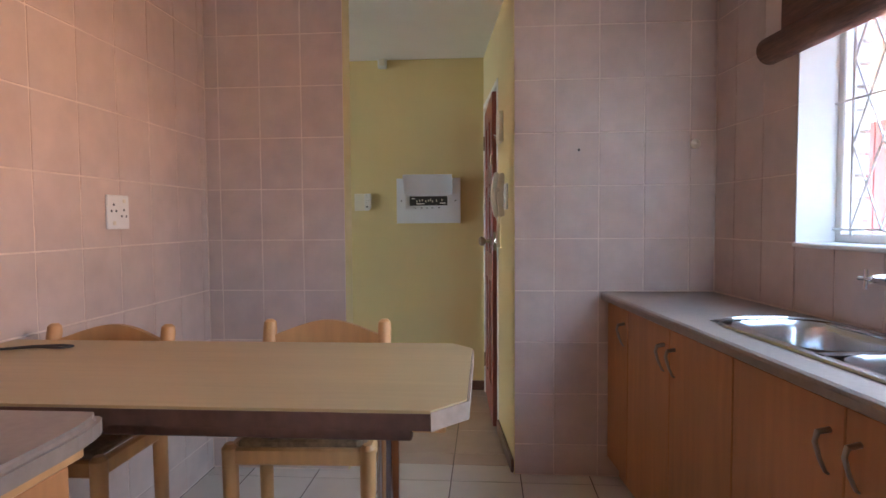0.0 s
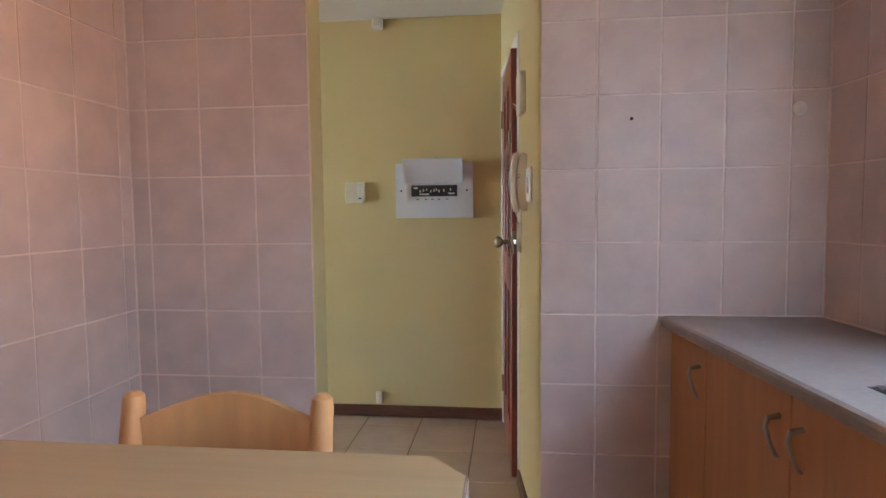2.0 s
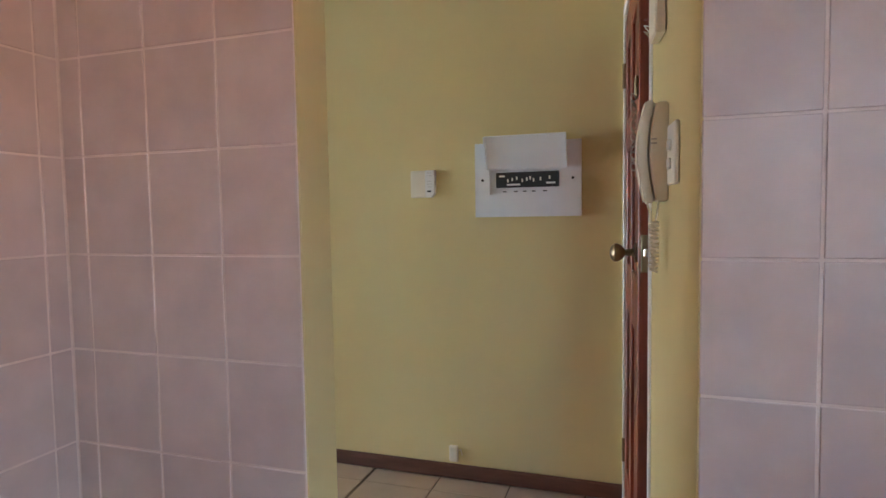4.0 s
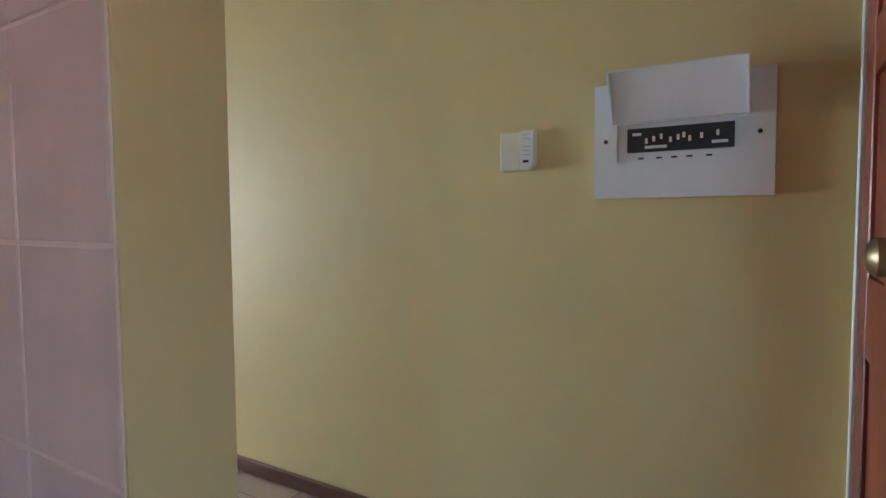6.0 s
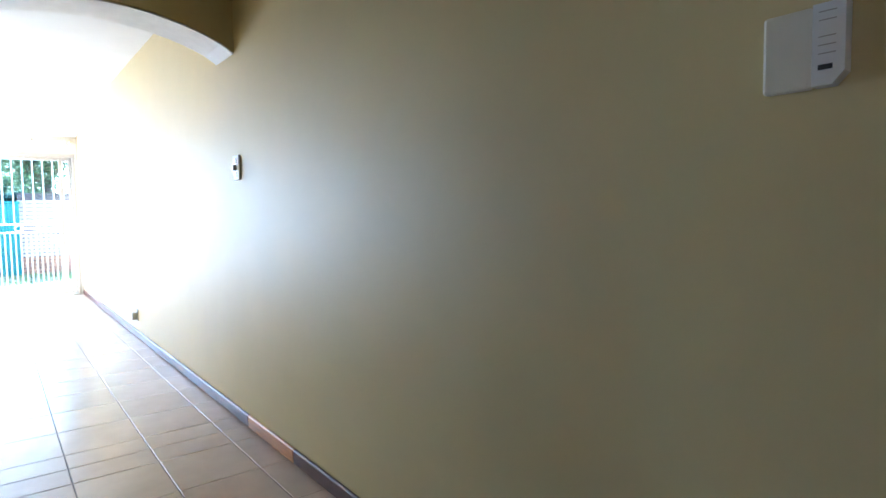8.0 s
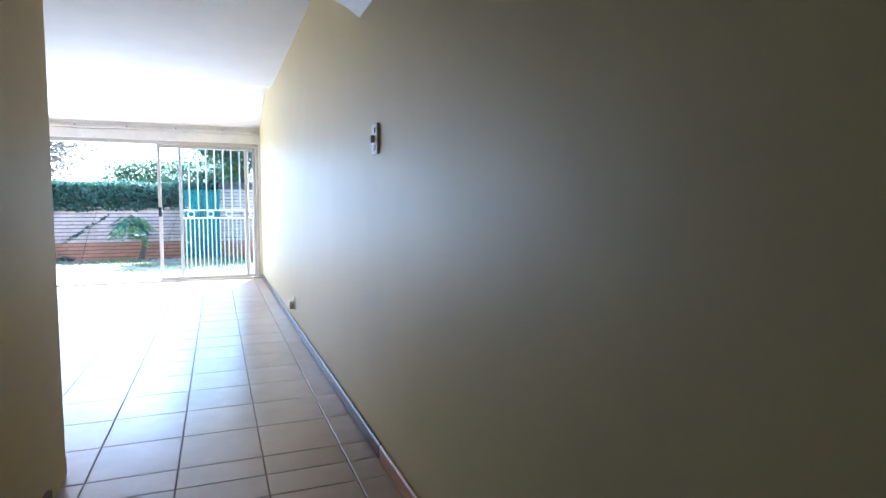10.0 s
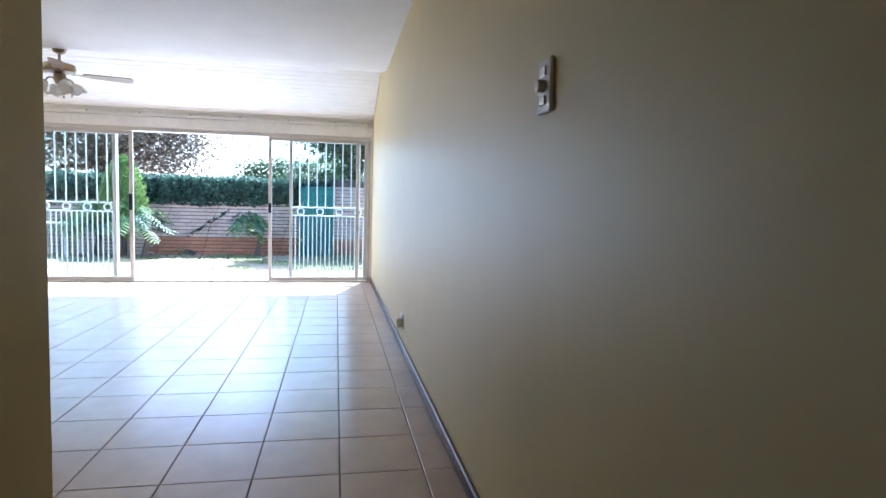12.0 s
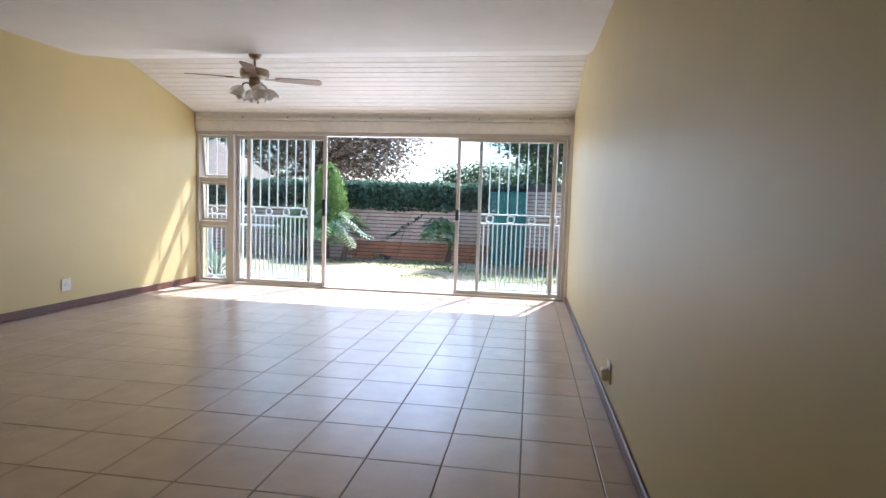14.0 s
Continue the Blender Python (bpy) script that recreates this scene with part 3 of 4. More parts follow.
def small_socket(m, label, box_depth=0.05):
    s = thing("wall_socket", label, "socket", "living room sockets", m)
    part("plate", B((-0.06, -0.010, -0.06), (0.06, -0.001, 0.06), 0.004), "white_plastic", s)
    for x, z in ((-0.018, 0.0), (0.018, 0.0), (0, 0.022)):
        part("pin_hole", lathe(bmesh.new(), [(0.0045, 0), (0.0045, 0.0012), (0.001, 0.0014)], 8, pose(x, -0.010, z, 90, 0, 0)), "black", s)
    return s


s1 = small_socket(pose(-6.40, YN, 0.225), "cream socket plate with a small adaptor near the skirting")
part("adaptor", B((-0.03, -0.05, -0.05), (0.03, -0.010, 0.02), 0.006), "cream_plastic", s1)
small_socket(pose(-8.12, YL, 0.25, 0, 0, 180), "white plastic socket plate low on the yellow wall")
pipe = thing("telephone_point", "small cream telephone point above the skirting", "socket", m=pose(-0.54, YN, 0.12))
part("body", B((-0.022, -0.02, -0.035), (0.022, -0.001, 0.045), 0.008, seg=2), "cream_plastic", pipe)
part("cable_stub", tube(bmesh.new(), [(0.02, -0.01, 0.02), (0.035, -0.012, 0.03), (0.04, -0.006, 0.0)], 0.003, 6), "cream_plastic", pipe)

# ---- intercom on the hall's east wall ----
ic = thing("intercom_phone", "cream plastic intercom handset with coiled cord on the wall", "intercom", m=EAST @ pose(0, 0.355, 1.405, 0, 0, -90))
CURVE = Matrix(((0, 0, 1, 0), (1, 0, 0, 0), (0, 1, 0, 0), (0, 0, 0, 1)))


def curved_body(y_wall, y_front, bow, half, w):
    rows = [(-half + 2 * half * i / 12) for i in range(13)]
    front = [(y_front - bow * math.sin(math.pi * i / 12), z) for i, z in enumerate(rows)]
    back = [(y_wall - bow * 0.8 * math.sin(math.pi * i / 12) * (1 if y_wall < -0.01 else 0), z) for i, z in enumerate(rows)]
    bm = prism(bmesh.new(), front + back[::-1], -w, w, CURVE)
    bmesh.ops.bevel(bm, geom=[e for e in bm.edges if e.calc_face_angle(0) > 0.8], offset=0.004, segments=2, affect="EDGES")
    return bm


part("base", curved_body(-0.001, -0.028, 0.016, 0.118, 0.028), "cream_plastic", ic, "", True)
part("handset", curved_body(-0.031, -0.052, 0.020, 0.122, 0.024), "cream_plastic", ic, "curved handset on its cradle", True)
coil = []
for i in range(240):
    a = i * math.tau / 9
    s_ = i / 240
    zc = -0.165 - 0.125 * (1 - abs(2 * s_ - 1))
    xc = 0.016 * (1 if s_ < 0.5 else -1) * abs(2 * s_ - 1) ** 0.5
    coil.append((xc + 0.009 * math.cos(a), -0.03 + 0.009 * math.sin(a), zc))
coil = [(0.01, -0.02, -0.115), (0.014, -0.025, -0.15)] + coil + [(-0.016, -0.035, -0.15), (-0.012, -0.045, -0.118)]
part("coiled_cord", tube(bmesh.new(), coil, 0.0024, 5), "cream_plastic", ic, "cream coiled cord")
for z in (0.028, 0.018):
    part("slot", B((0.024, -0.040, z), (0.029, -0.028, z + 0.004)), "nickel", ic)
hs = thing("light_switch", "white two-lever light switch plate beside the intercom", "light switch", m=EAST @ pose(0, 0.235, 1.39, 0, 0, -90))
part("plate", B((-0.046, -0.012, -0.068), (0.046, -0.001, 0.068), 0.003), "white_plastic", hs)
for z in (0.018, -0.022):
    part("rocker", B((-0.014, -0.019, z - 0.012), (0.010, -0.012, z + 0.012), 0.002), "white_plastic", hs)
bell = thing("door_chime", "yellowed chime box with loose wires on the wall", "door chime", m=EAST @ pose(0, 0.42, 1.78, 0, 0, -90))
part("box", B((-0.055, -0.028, -0.085), (0.055, -0.001, 0.085), 0.005), "cream_plastic", bell)
for i in range(3):
    part("wire", tube(bmesh.new(), [(-0.055, -0.02, -0.02 - 0.02 * i), (-0.09, -0.035, -0.01 - 0.015 * i), (-0.12, -0.012, -0.03 - 0.012 * i)], 0.0018, 5), ("roof_red", "white_plastic", "nickel")[i], bell)


# ---- kitchen: base cabinets, worktop, sink ----
def base_unit(y0, y1, doors, handle_at, low=0.042):
    u = thing("base_cabinet", "beech veneer kitchen base cabinet with satin bow handles", "cabinet", "kitchen base cabinets", pose(0.835, y0, 0))
    w = y1 - y0
    part("body", B((0.022, 0.001, 0.10), (0.48, w - 0.001, CT - low)), "beech", u)
    part("plinth", B((0.06, 0.001, 0.0), (0.08, w - 0.001, 0.10)), "beech", u)
    dw = w / doors
    for i in range(doors):
        d = part("door", B((0, i * dw + 0.002, 0.105), (0.020, (i + 1) * dw - 0.002, CT - 0.05), 0.0025), "beech", u)
        hy = i * dw + (dw - 0.045 if handle_at[i] else 0.045)
        bm = tube(bmesh.new(), [(0, hy, 0.80), (-0.028, hy, 0.795), (-0.034, hy, 0.775), (-0.022, hy, 0.735), (-0.008, hy, 0.705), (0, hy, 0.70)], [0.0075, 0.007, 0.006, 0.005, 0.004, 0.003], 8)
        part("handle", bm, "nickel", d, "satin nickel bow handle", True)


base_unit(3.085, 3.36, 1, (0,))
base_unit(2.226, 3.083, 2, (1, 0), 0.2)
base_unit(1.34, 2.224, 2, (1, 0), 0.2)
base_unit(0.45, 1.338, 2, (1, 0))
base_unit(-0.40, 0.448, 2, (1, 0))
SY0, SY1, SX0, SX1 = 1.43, 2.55, 0.925, 1.285
wt = thing("kitchen_worktop", "taupe laminate worktop with a rolled front edge", "worktop")
prof = [(0.80, CT - 0.014), (0.804, CT - 0.005), (0.814, CT), (XR - 0.002, CT), (XR - 0.002, CT - 0.04), (0.812, CT - 0.04), (0.802, CT - 0.034)]
SW = Matrix(((1, 0, 0, 0), (0, 0, 1, 0), (0, 1, 0, 0), (0, 0, 0, 1)))
part("slab", prism(bmesh.new(), prof, SY1, 3.365, SW), "counter", wt)
part("slab", prism(bmesh.new(), prof, -0.40, SY0, SW), "counter", wt)
part("front_strip", prism(bmesh.new(), [(0.80, CT - 0.014), (0.804, CT - 0.005), (0.814, CT), (SX0, CT), (SX0, CT - 0.04), (0.812, CT - 0.04), (0.802, CT - 0.034)], SY0, SY1, SW), "counter", wt)
part("back_strip", B((SX1, SY0, CT - 0.04), (XR - 0.002, SY1, CT)), "counter", wt)

sink = thing("kitchen_sink", "stainless steel double bowl inset sink in the worktop", "sink", m=pose((SX0 + SX1) / 2, (SY0 + SY1) / 2, CT))


def rounded(w, h, r, n=6):
    o = []
    for cx, cy, a0 in ((w - r, h - r, 0), (-w + r, h - r, 90), (-w + r, -h + r, 180), (w - r, -h + r, 270)):
        for i in range(n + 1):
            a = radians(a0 + 90 * i / n)
            o.append((cx + r * math.cos(a), cy + r * math.sin(a)))
    return o


def bowl(name, cy, hw, hh):
    bm = bmesh.new()
    rr = []
    for sc, z in ((1.0, 0.004), (0.97, -0.004), (0.94, -0.02), (0.90, -0.13), (0.82, -0.15)):
        rr.append([bm.verts.new((x * sc, cy + y * sc, z)) for x, y in rounded(hw, hh, 0.10)])
    for a, b in zip(rr, rr[1:]):
        for j in range(len(a)):
            bm.faces.new((a[j], a[(j + 1) % len(a)], b[(j + 1) % len(a)], b[j]))
    bm.faces.new(rr[-1])
    p = part(name, bm, "steel", sink, smooth=True)
    part("drain", lathe(bmesh.new(), [(0.03, -0.149), (0.03, -0.146), (0.012, -0.148)], 16, pose(0, cy, 0)), "chrome", p)


bowl("bowl", 0.29, 0.160, 0.235)
bowl("bowl", -0.22, 0.160, 0.235)
bm = bmesh.new()
tube(bm, [(x, y, 0.003) for x, y in rounded(0.192, 0.575, 0.15, 8)], 0.007, 6, True)
for a, b in ((0.555, 0.53), (0.05, 0.015), (-0.46, -0.555)):
    box(bm, (-0.165, b, 0.0005), (0.165, a, 0.004))
box(bm, (-0.19, -0.45, 0.0005), (-0.155, 0.45, 0.004))
box(bm, (0.155, -0.45, 0.0005), (0.19, 0.45, 0.004))
part("rim", bm, "steel", sink)
tap = thing("wall_tap", "chrome wall mounted kitchen tap with cross handle", "tap", m=pose(XR, 2.22, 1.085))
part("flange", lathe(bmesh.new(), [(0.03, 0), (0.03, 0.006), (0.016, 0.012)], 16, pose(0, 0, 0, 0, -90, 0)), "chrome", tap)
part("body", tube(bmesh.new(), [(0, 0, 0), (-0.06, 0, 0), (-0.10, 0, 0.002)], [0.016, 0.018, 0.012], 12), "chrome", tap, smooth=True)
part("cross_handle", tube(tube(bmesh.new(), [(-0.115, -0.028, 0.002), (-0.115, 0.028, 0.002)], 0.006, 8), [(-0.115, 0, -0.026), (-0.115, 0, 0.03)], 0.006, 8), "chrome", tap)
part("spout", tube(bmesh.new(), [(-0.06, -0.01, 0), (-0.09, -0.10, 0.03), (-0.12, -0.18, 0.03), (-0.13, -0.20, 0.0)], 0.010, 10), "chrome", tap, smooth=True)

# ---- kitchen window with lattice bars, and the rolled blind ----
kw = thing("window_2", "white steel kitchen window with diamond lattice burglar bars", "window", kind="structure")
xw = XR + 0.15
for lo, hi in (((xw, WY0, WZ0), (xw + 0.035, WY1, WZ0 + 0.035)), ((xw, WY0, WZ1 - 0.035), (xw + 0.035, WY1, WZ1)), ((xw, WY0, WZ0), (xw + 0.035, WY0 + 0.035, WZ1)), ((xw, WY1 - 0.035, WZ0), (xw + 0.035, WY1, WZ1)), ((xw, 1.72, WZ0 + 0.035), (xw + 0.035, 1.755, WZ1 - 0.035))):
    part("frame_bar", B(lo, hi, 0.004), "white_paint", kw)
pn = part("pane", B((xw + 0.014, WY0 + 0.03, WZ0 + 0.03), (xw + 0.019, WY1 - 0.03, WZ1 - 0.03)), "glass", kw)
pn.visible_shadow = False
bm = bmesh.new()
dy, dz = 0.135, 0.30
y = WY1 - 0.11
tube(bm, [(xw - 0.02, y, WZ0 + 0.03), (xw - 0.02, y, WZ1 - 0.02)], 0.006, 6)
for zz in (WZ0 + 0.05, 1.68, WZ1 - 0.03):
    tube(bm, [(xw - 0.02, WY1 - 0.02, zz), (xw - 0.02, WY0 + 0.02, zz)], 0.004, 6)
z0, z1 = WZ0 + 0.05, WZ1 - 0.03
i = 0
while y - i * dy > WY0:
    yy = y - i * dy
    for sgn in (1, -1):
        t = -5
        p0, p1 = None, None
        ys = yy
        L = (z1 - z0) / dz * dy
        a = [(ys, z0), (ys + sgn * L, z1)]
        if not (WY0 < a[1][0] < y + 0.01):
            lim = y if sgn > 0 else WY0
            f = (lim - ys) / (a[1][0] - ys) if a[1][0] != ys else 0
            a[1] = (lim, z0 + (z1 - z0) * f)
        if abs(a[1][1] - a[0][1]) > 0.02:
            tube(bm, [(xw - 0.02 + 0.002 * sgn, a[0][0], a[0][1]), (xw - 0.02 + 0.002 * sgn, a[1][0], a[1][1])], 0.0045, 6)
    i += 1
for q in range(1, 4):
    if z0 + q * dz < z1:
        tube(bm, [(xw - 0.018, y, z0 + q * dz), (xw - 0.018, y - (z1 - z0 - q * dz) / dz * dy, z1)], 0.0045, 6)
part("burglar_bars", bm, "bars", kw, "white diamond lattice burglar bars")
part("stay", tube(bmesh.new(), [(xw - 0.01, WY1 - 0.25, WZ0 + 0.045), (xw - 0.03, WY1 - 0.32, WZ0 + 0.06), (xw - 0.015, WY1 - 0.40, WZ0 + 0.045)], 0.007, 6), "chrome", kw)
part("sill", B((XR - 0.012, WY0, WZ0 - 0.015), (xw, WY1, WZ0 + 0.002), 0.004), "white_plastic", kw)
part("reveal", B((XR, WY1 - 0.006, WZ0 + 0.003), (xw, WY1 - 0.001, WZ1)), "white_plastic", kw)
part("reveal", B((XR, WY0, WZ1 - 0.006), (xw, WY1 - 0.006, WZ1 - 0.001)), "white_plastic", kw)
bl = thing("rolled_blind", "dark rattan roll-up blind hanging rolled above the window", "blind")
part("roll", tube(bmesh.new(), [(XR - 0.06, 2.80, 1.90), (XR - 0.06, 0.85, 1.90)], 0.052, 18), "bamboo", bl, smooth=True)
part("hanging_mat", B((XR - 0.035, 0.88, 1.93), (XR - 0.022, 2.77, 2.40)), "bamboo", bl, "pale brown hanging part of the blind")
part("head_rail", B((XR - 0.04, 0.87, 2.39), (XR - 0.002, 2.78, 2.43), 0.003), "bamboo", bl)
for q in range(8):
    part("cord_bead", tube(bmesh.new(), [(XR - 0.11, 2.10, 1.90 - 0.02 * q), (XR - 0.11, 2.10, 1.885 - 0.02 * q)], 0.004, 6), "black", bl)

# ---- breakfast counter, its table top and the chairs ----
pen = thing("kitchen_counter", "taupe worktop counter with rounded edge on beech cabinets", "counter")
bm = prism(bmesh.new(), rounded(0.5, 0.5, 0.05, 5), CT - 0.038, CT)
bmesh.ops.transform(bm, matrix=Matrix.Translation(((XL - 0.44) / 2 + 0.001, 0.06, 0)) @ Matrix.Diagonal((-XL - 0.44 - 0.004, 2.86, 1, 1)), verts=bm.verts)
bmesh.ops.bevel(bm, geom=[e for e in bm.edges if abs(e.verts[0].co.z - e.verts[1].co.z) < 1e-5 and e.verts[0].co.z > CT - 0.01], offset=0.012, segments=3, affect="EDGES")
part("worktop", bm, "counter", pen)
part("edge_strip", B((-0.475, -1.30, CT - 0.06), (-0.455, 1.42, CT - 0.04), 0.003), "pine", pen)
part("cabinet_body", B((XL + 0.003, -1.30, 0.0), (-0.485, 1.40, CT - 0.045)), "beech", pen)
for i in range(4):
    part("door", B((-0.483, -1.28 + 0.67 * i, 0.1), (-0.465, -0.615 + 0.67 * i, CT - 0.065), 0.003), "beech", pen)

tb = thing("breakfast_table", "pale oak laminate table top with clipped corners on a steel leg", "table")
TO = [(XL + 0.004, 1.51), (0.14, 1.51), (0.205, 1.58), (0.205, 2.03), (0.15, 2.09), (XL + 0.004, 2.09)]
part("tabletop", prism(bmesh.new(), TO, CT - 0.004, CT + 0.002), "oak_top", tb)
part("edging", prism(bmesh.new(), [(x, y) for x, y in TO], CT - 0.036, CT - 0.0045), "dark_edge", tb, "dark worn laminate edging")
part("end_edging", prism(bmesh.new(), [(0.141, 1.508), (0.143, 1.506), (0.210, 1.579), (0.210, 2.03), (0.206, 2.03), (0.206, 1.581)], CT - 0.036, CT - 0.001), "cream_edge", tb, "cream worn end edging")
part("apron", B((XL + 0.02, 1.56, CT - 0.075), (0.10, 1.585, CT - 0.037), 0.003), "dark_edge", tb)
part("corner_block", B((0.06, 1.57, CT - 0.062), (0.165, 2.04, CT - 0.037), 0.003), "pine", tb)
bm = tube(bmesh.new(), [(0.02, 1.76, 0.006), (0.02, 1.76, CT - 0.037)], 0.025, 16)
part("leg", bm, "chrome", tb, "round chrome leg", True)
part("leg_foot", lathe(bmesh.new(), [(0.045, 0), (0.045, 0.006), (0.027, 0.012)], 16, pose(0.02, 1.76, 0.0)), "chrome", tb)

cab = thing("power_cable", "thin black cable lying looped on the table", "cable")
tube_pts = [(-1.155, 1.80, CT + 0.006), (-1.10, 1.93, CT + 0.006), (-1.02, 1.985, CT + 0.006), (-0.94, 2.00, CT + 0.007), (-0.90, 1.985, CT + 0.008), (-0.91, 1.955, CT + 0.009), (-0.98, 1.95, CT + 0.012), (-1.06, 1.93, CT + 0.010), (-1.15, 1.88, CT + 0.011)]
part("cord", tube(bmesh.new(), tube_pts, 0.0035, 6), "black", cab, smooth=True)


def chair(m, tilt_label):
    """A turned beech chair facing the table: its back is on +y."""
    c = thing("dining_chair", tilt_label, "chair", "chairs at the breakfast table", m)
    hw = 0.18
    for x in (-hw, hw):
        bm = tube(bmesh.new(), [(x, 0.0, 0), (x, -0.005, 0.66), (x, 0.02, 0.76), (x, 0.055, 0.93), (x, 0.056, 0.947), (x, 0.0565, 0.955)], [0.017, 0.021, 0.021, 0.021, 0.019, 0.010], 14)
        part("back_post", bm, "pine", c, smooth=True)
        part("leg", tube(bmesh.new(), [(x * 0.98, -0.27, 0), (x, -0.27, 0.675), (x, -0.27, 0.687)], [0.016, 0.021, 0.012], 14), "pine", c, smooth=True)
    for z0, z1, y0, bow in ((0.80, 0.905, 0.045, 0.045), (0.74, 0.765, 0.022, 0.02)):
        bm = bmesh.new()
        k = 14
        ring = []
        for i in range(k + 1):
            u = i / k
            x = -hw + 2 * hw * u
            yb = y0 + 0.03 * math.sin(math.pi * u)
            zt = z1 + bow * math.sin(math.pi * u) ** 1.3
            zb = z0 + bow * 0.5 * math.sin(math.pi * u)
            ring.append([bm.verts.new(p) for p in ((x, yb - 0.009, zb), (x, yb + 0.009, zb), (x, yb + 0.009, zt), (x, yb - 0.009, zt))])
        for a, b in zip(ring, ring[1:]):
            for j in range(4):
                bm.faces.new((a[j], a[(j + 1) % 4], b[(j + 1) % 4], b[j]))
        bm.faces.new(ring[0][::-1])
        bm.faces.new(ring[-1])
        part("back_rail", bm, "pine", c, smooth=True)
    for lo, hi in (((-hw, -0.282, 0.632), (hw, -0.258, 0.677)), ((-hw, -0.012, 0.632), (hw, 0.012, 0.677)), ((-hw - 0.012, -0.27, 0.632), (-hw + 0.012, 0, 0.677)), ((hw - 0.012, -0.27, 0.632), (hw + 0.012, 0, 0.677))):
        part("seat_rail", B(lo, hi, 0.006), "pine", c)
    part("seat", B((-hw + 0.018, -0.268, 0.668), (hw - 0.018, 0.0, 0.692), 0.010, seg=2), "rush", c, "woven rush seat")
    for z, y in ((0.20, -0.27), (0.24, 0.0)):
        part("stretcher", tube(bmesh.new(), [(-hw, y, z), (hw, y, z)], 0.010, 8), "pine", c)
    for x in (-hw, hw):
        part("stretcher", tube(bmesh.new(), [(x, -0.27, 0.22), (x, 0.0, 0.22)], 0.010, 8), "pine", c)
    return c


chair(pose(-0.888, 2.075, 0.004, 0, 0, 0), "orange pine chair with curved back beside the tiled wall")
chair(pose(-0.250, 2.18, 0.004, 0, 0, 2), "orange pine chair with curved back pushed under the table")

ks = thing("wall_socket", "white double plug socket on the tiled wall", "socket", m=pose(XL, 2.585, 1.305, 0, 0, 90))
part("plate", B((-0.065, -0.012, -0.065), (0.065, -0.001, 0.065), 0.004), "white_plastic", ks)
for x in (-0.03, 0.03):
    for dx, dz2 in ((0, 0.028), (-0.014, 0.004), (0.014, 0.004)):
        part("pin_hole", lathe(bmesh.new(), [(0.005, 0), (0.005, 0.0012), (0.001, 0.0014)], 8, pose(x + dx, -0.012, dz2 - (0.02 if x > 0 else 0), 90, 0, 0)), "black", ks)
    part("rocker", B((x - 0.007, -0.016, 0.035 if x > 0 else -0.05), (x + 0.007, -0.012, 0.05 if x > 0 else -0.035), 0.001), "cream_plastic", ks)
hook = thing("wall_hook", "small white plastic suction hook on the tiles", "hook", m=pose(1.235, YKR, 1.62))
part("disc", lathe(bmesh.new(), [(0.024, 0.001), (0.022, 0.006), (0.008, 0.012), (0.003, 0.02)], 16, pose(0, 0, 0, 90, 0, 0)), "cream_plastic", hook, smooth=True)
nail = thing("wall_plug", "tiny dark screw stuck in a wall tile", "screw", m=pose(0.69, YKR, 1.60))
part("head", lathe(bmesh.new(), [(0.006, 0.001), (0.006, 0.006), (0.002, 0.007)], 8, pose(0, 0, 0, 90, 0, 0)), "black", nail)


# ---- garden ----
def leaves(name, pts, size, material, parent=None, label="", flat=0.5, aspect=0.55):
    """One mesh of many small leaf blades at pts."""
    rng = np.random.default_rng(len(pts) + int(size * 1000))
    vs, fs = [], []
    for p in pts:
        s = size * rng.uniform(0.6, 1.3)
        a = Vector(rng.normal(size=3)).normalized()
        a.z = a.z * flat - 0.15
        b = a.cross(Vector(rng.normal(size=3))).normalized()
        c = a.cross(b).normalized() * s * 0.12
        i = len(vs)
        P = Vector(p)
        vs += [P - a * s * 0.5, P + b * s * aspect * 0.5 + c, P + a * s * 0.5, P - b * s * aspect * 0.5 + c]
        fs += [(i, i + 1, i + 2), (i, i + 2, i + 3)]
    me = bpy.data.meshes.new(name)
    me.from_pydata([tuple(v) for v in vs], [], fs)
    me.materials.append(M[material])
    ob = new(name, me)
    if parent is not None:
        ob.parent = parent
    if label:
        ob["label"] = label
    return ob


GZ = -0.06
structure("ground", B((-400, -400, -0.5), (400, 400, GZ - 0.05)), "soil", "dry bare garden ground", "ground")
structure("lawn", B((-15.6, -8, GZ - 0.049), (-12.35, 8, GZ)), "lawn_soil", "patchy sunlit lawn", "lawn")
rng = np.random.default_rng(5)
gp = [(x, y, GZ + 0.012) for x, y in zip(rng.uniform(-15.7, -12.3, 9000), rng.uniform(-1.5, 6.5, 9000)) if noise.noise((x * 0.8, y * 0.8, 0)) + 0.22 * (y - 2.2) > 0.0]
tagged(leaves("lawn_grass", gp, 0.05, "grass", None, "", 1.2, 0.25), "short patchy green grass blades", "grass", kind="stuff")
lit = [(x, y, GZ + 0.01 - (0.05 if x < -15.6 else 0)) for x, y in zip(rng.uniform(-16.0, -14.6, 900), rng.uniform(-1, 6, 900))]
tagged(leaves("leaf_litter", lit, 0.05, "soil", None, "", 0.2), "dry fallen leaves along the wall foot", "leaf litter", kind="stuff")

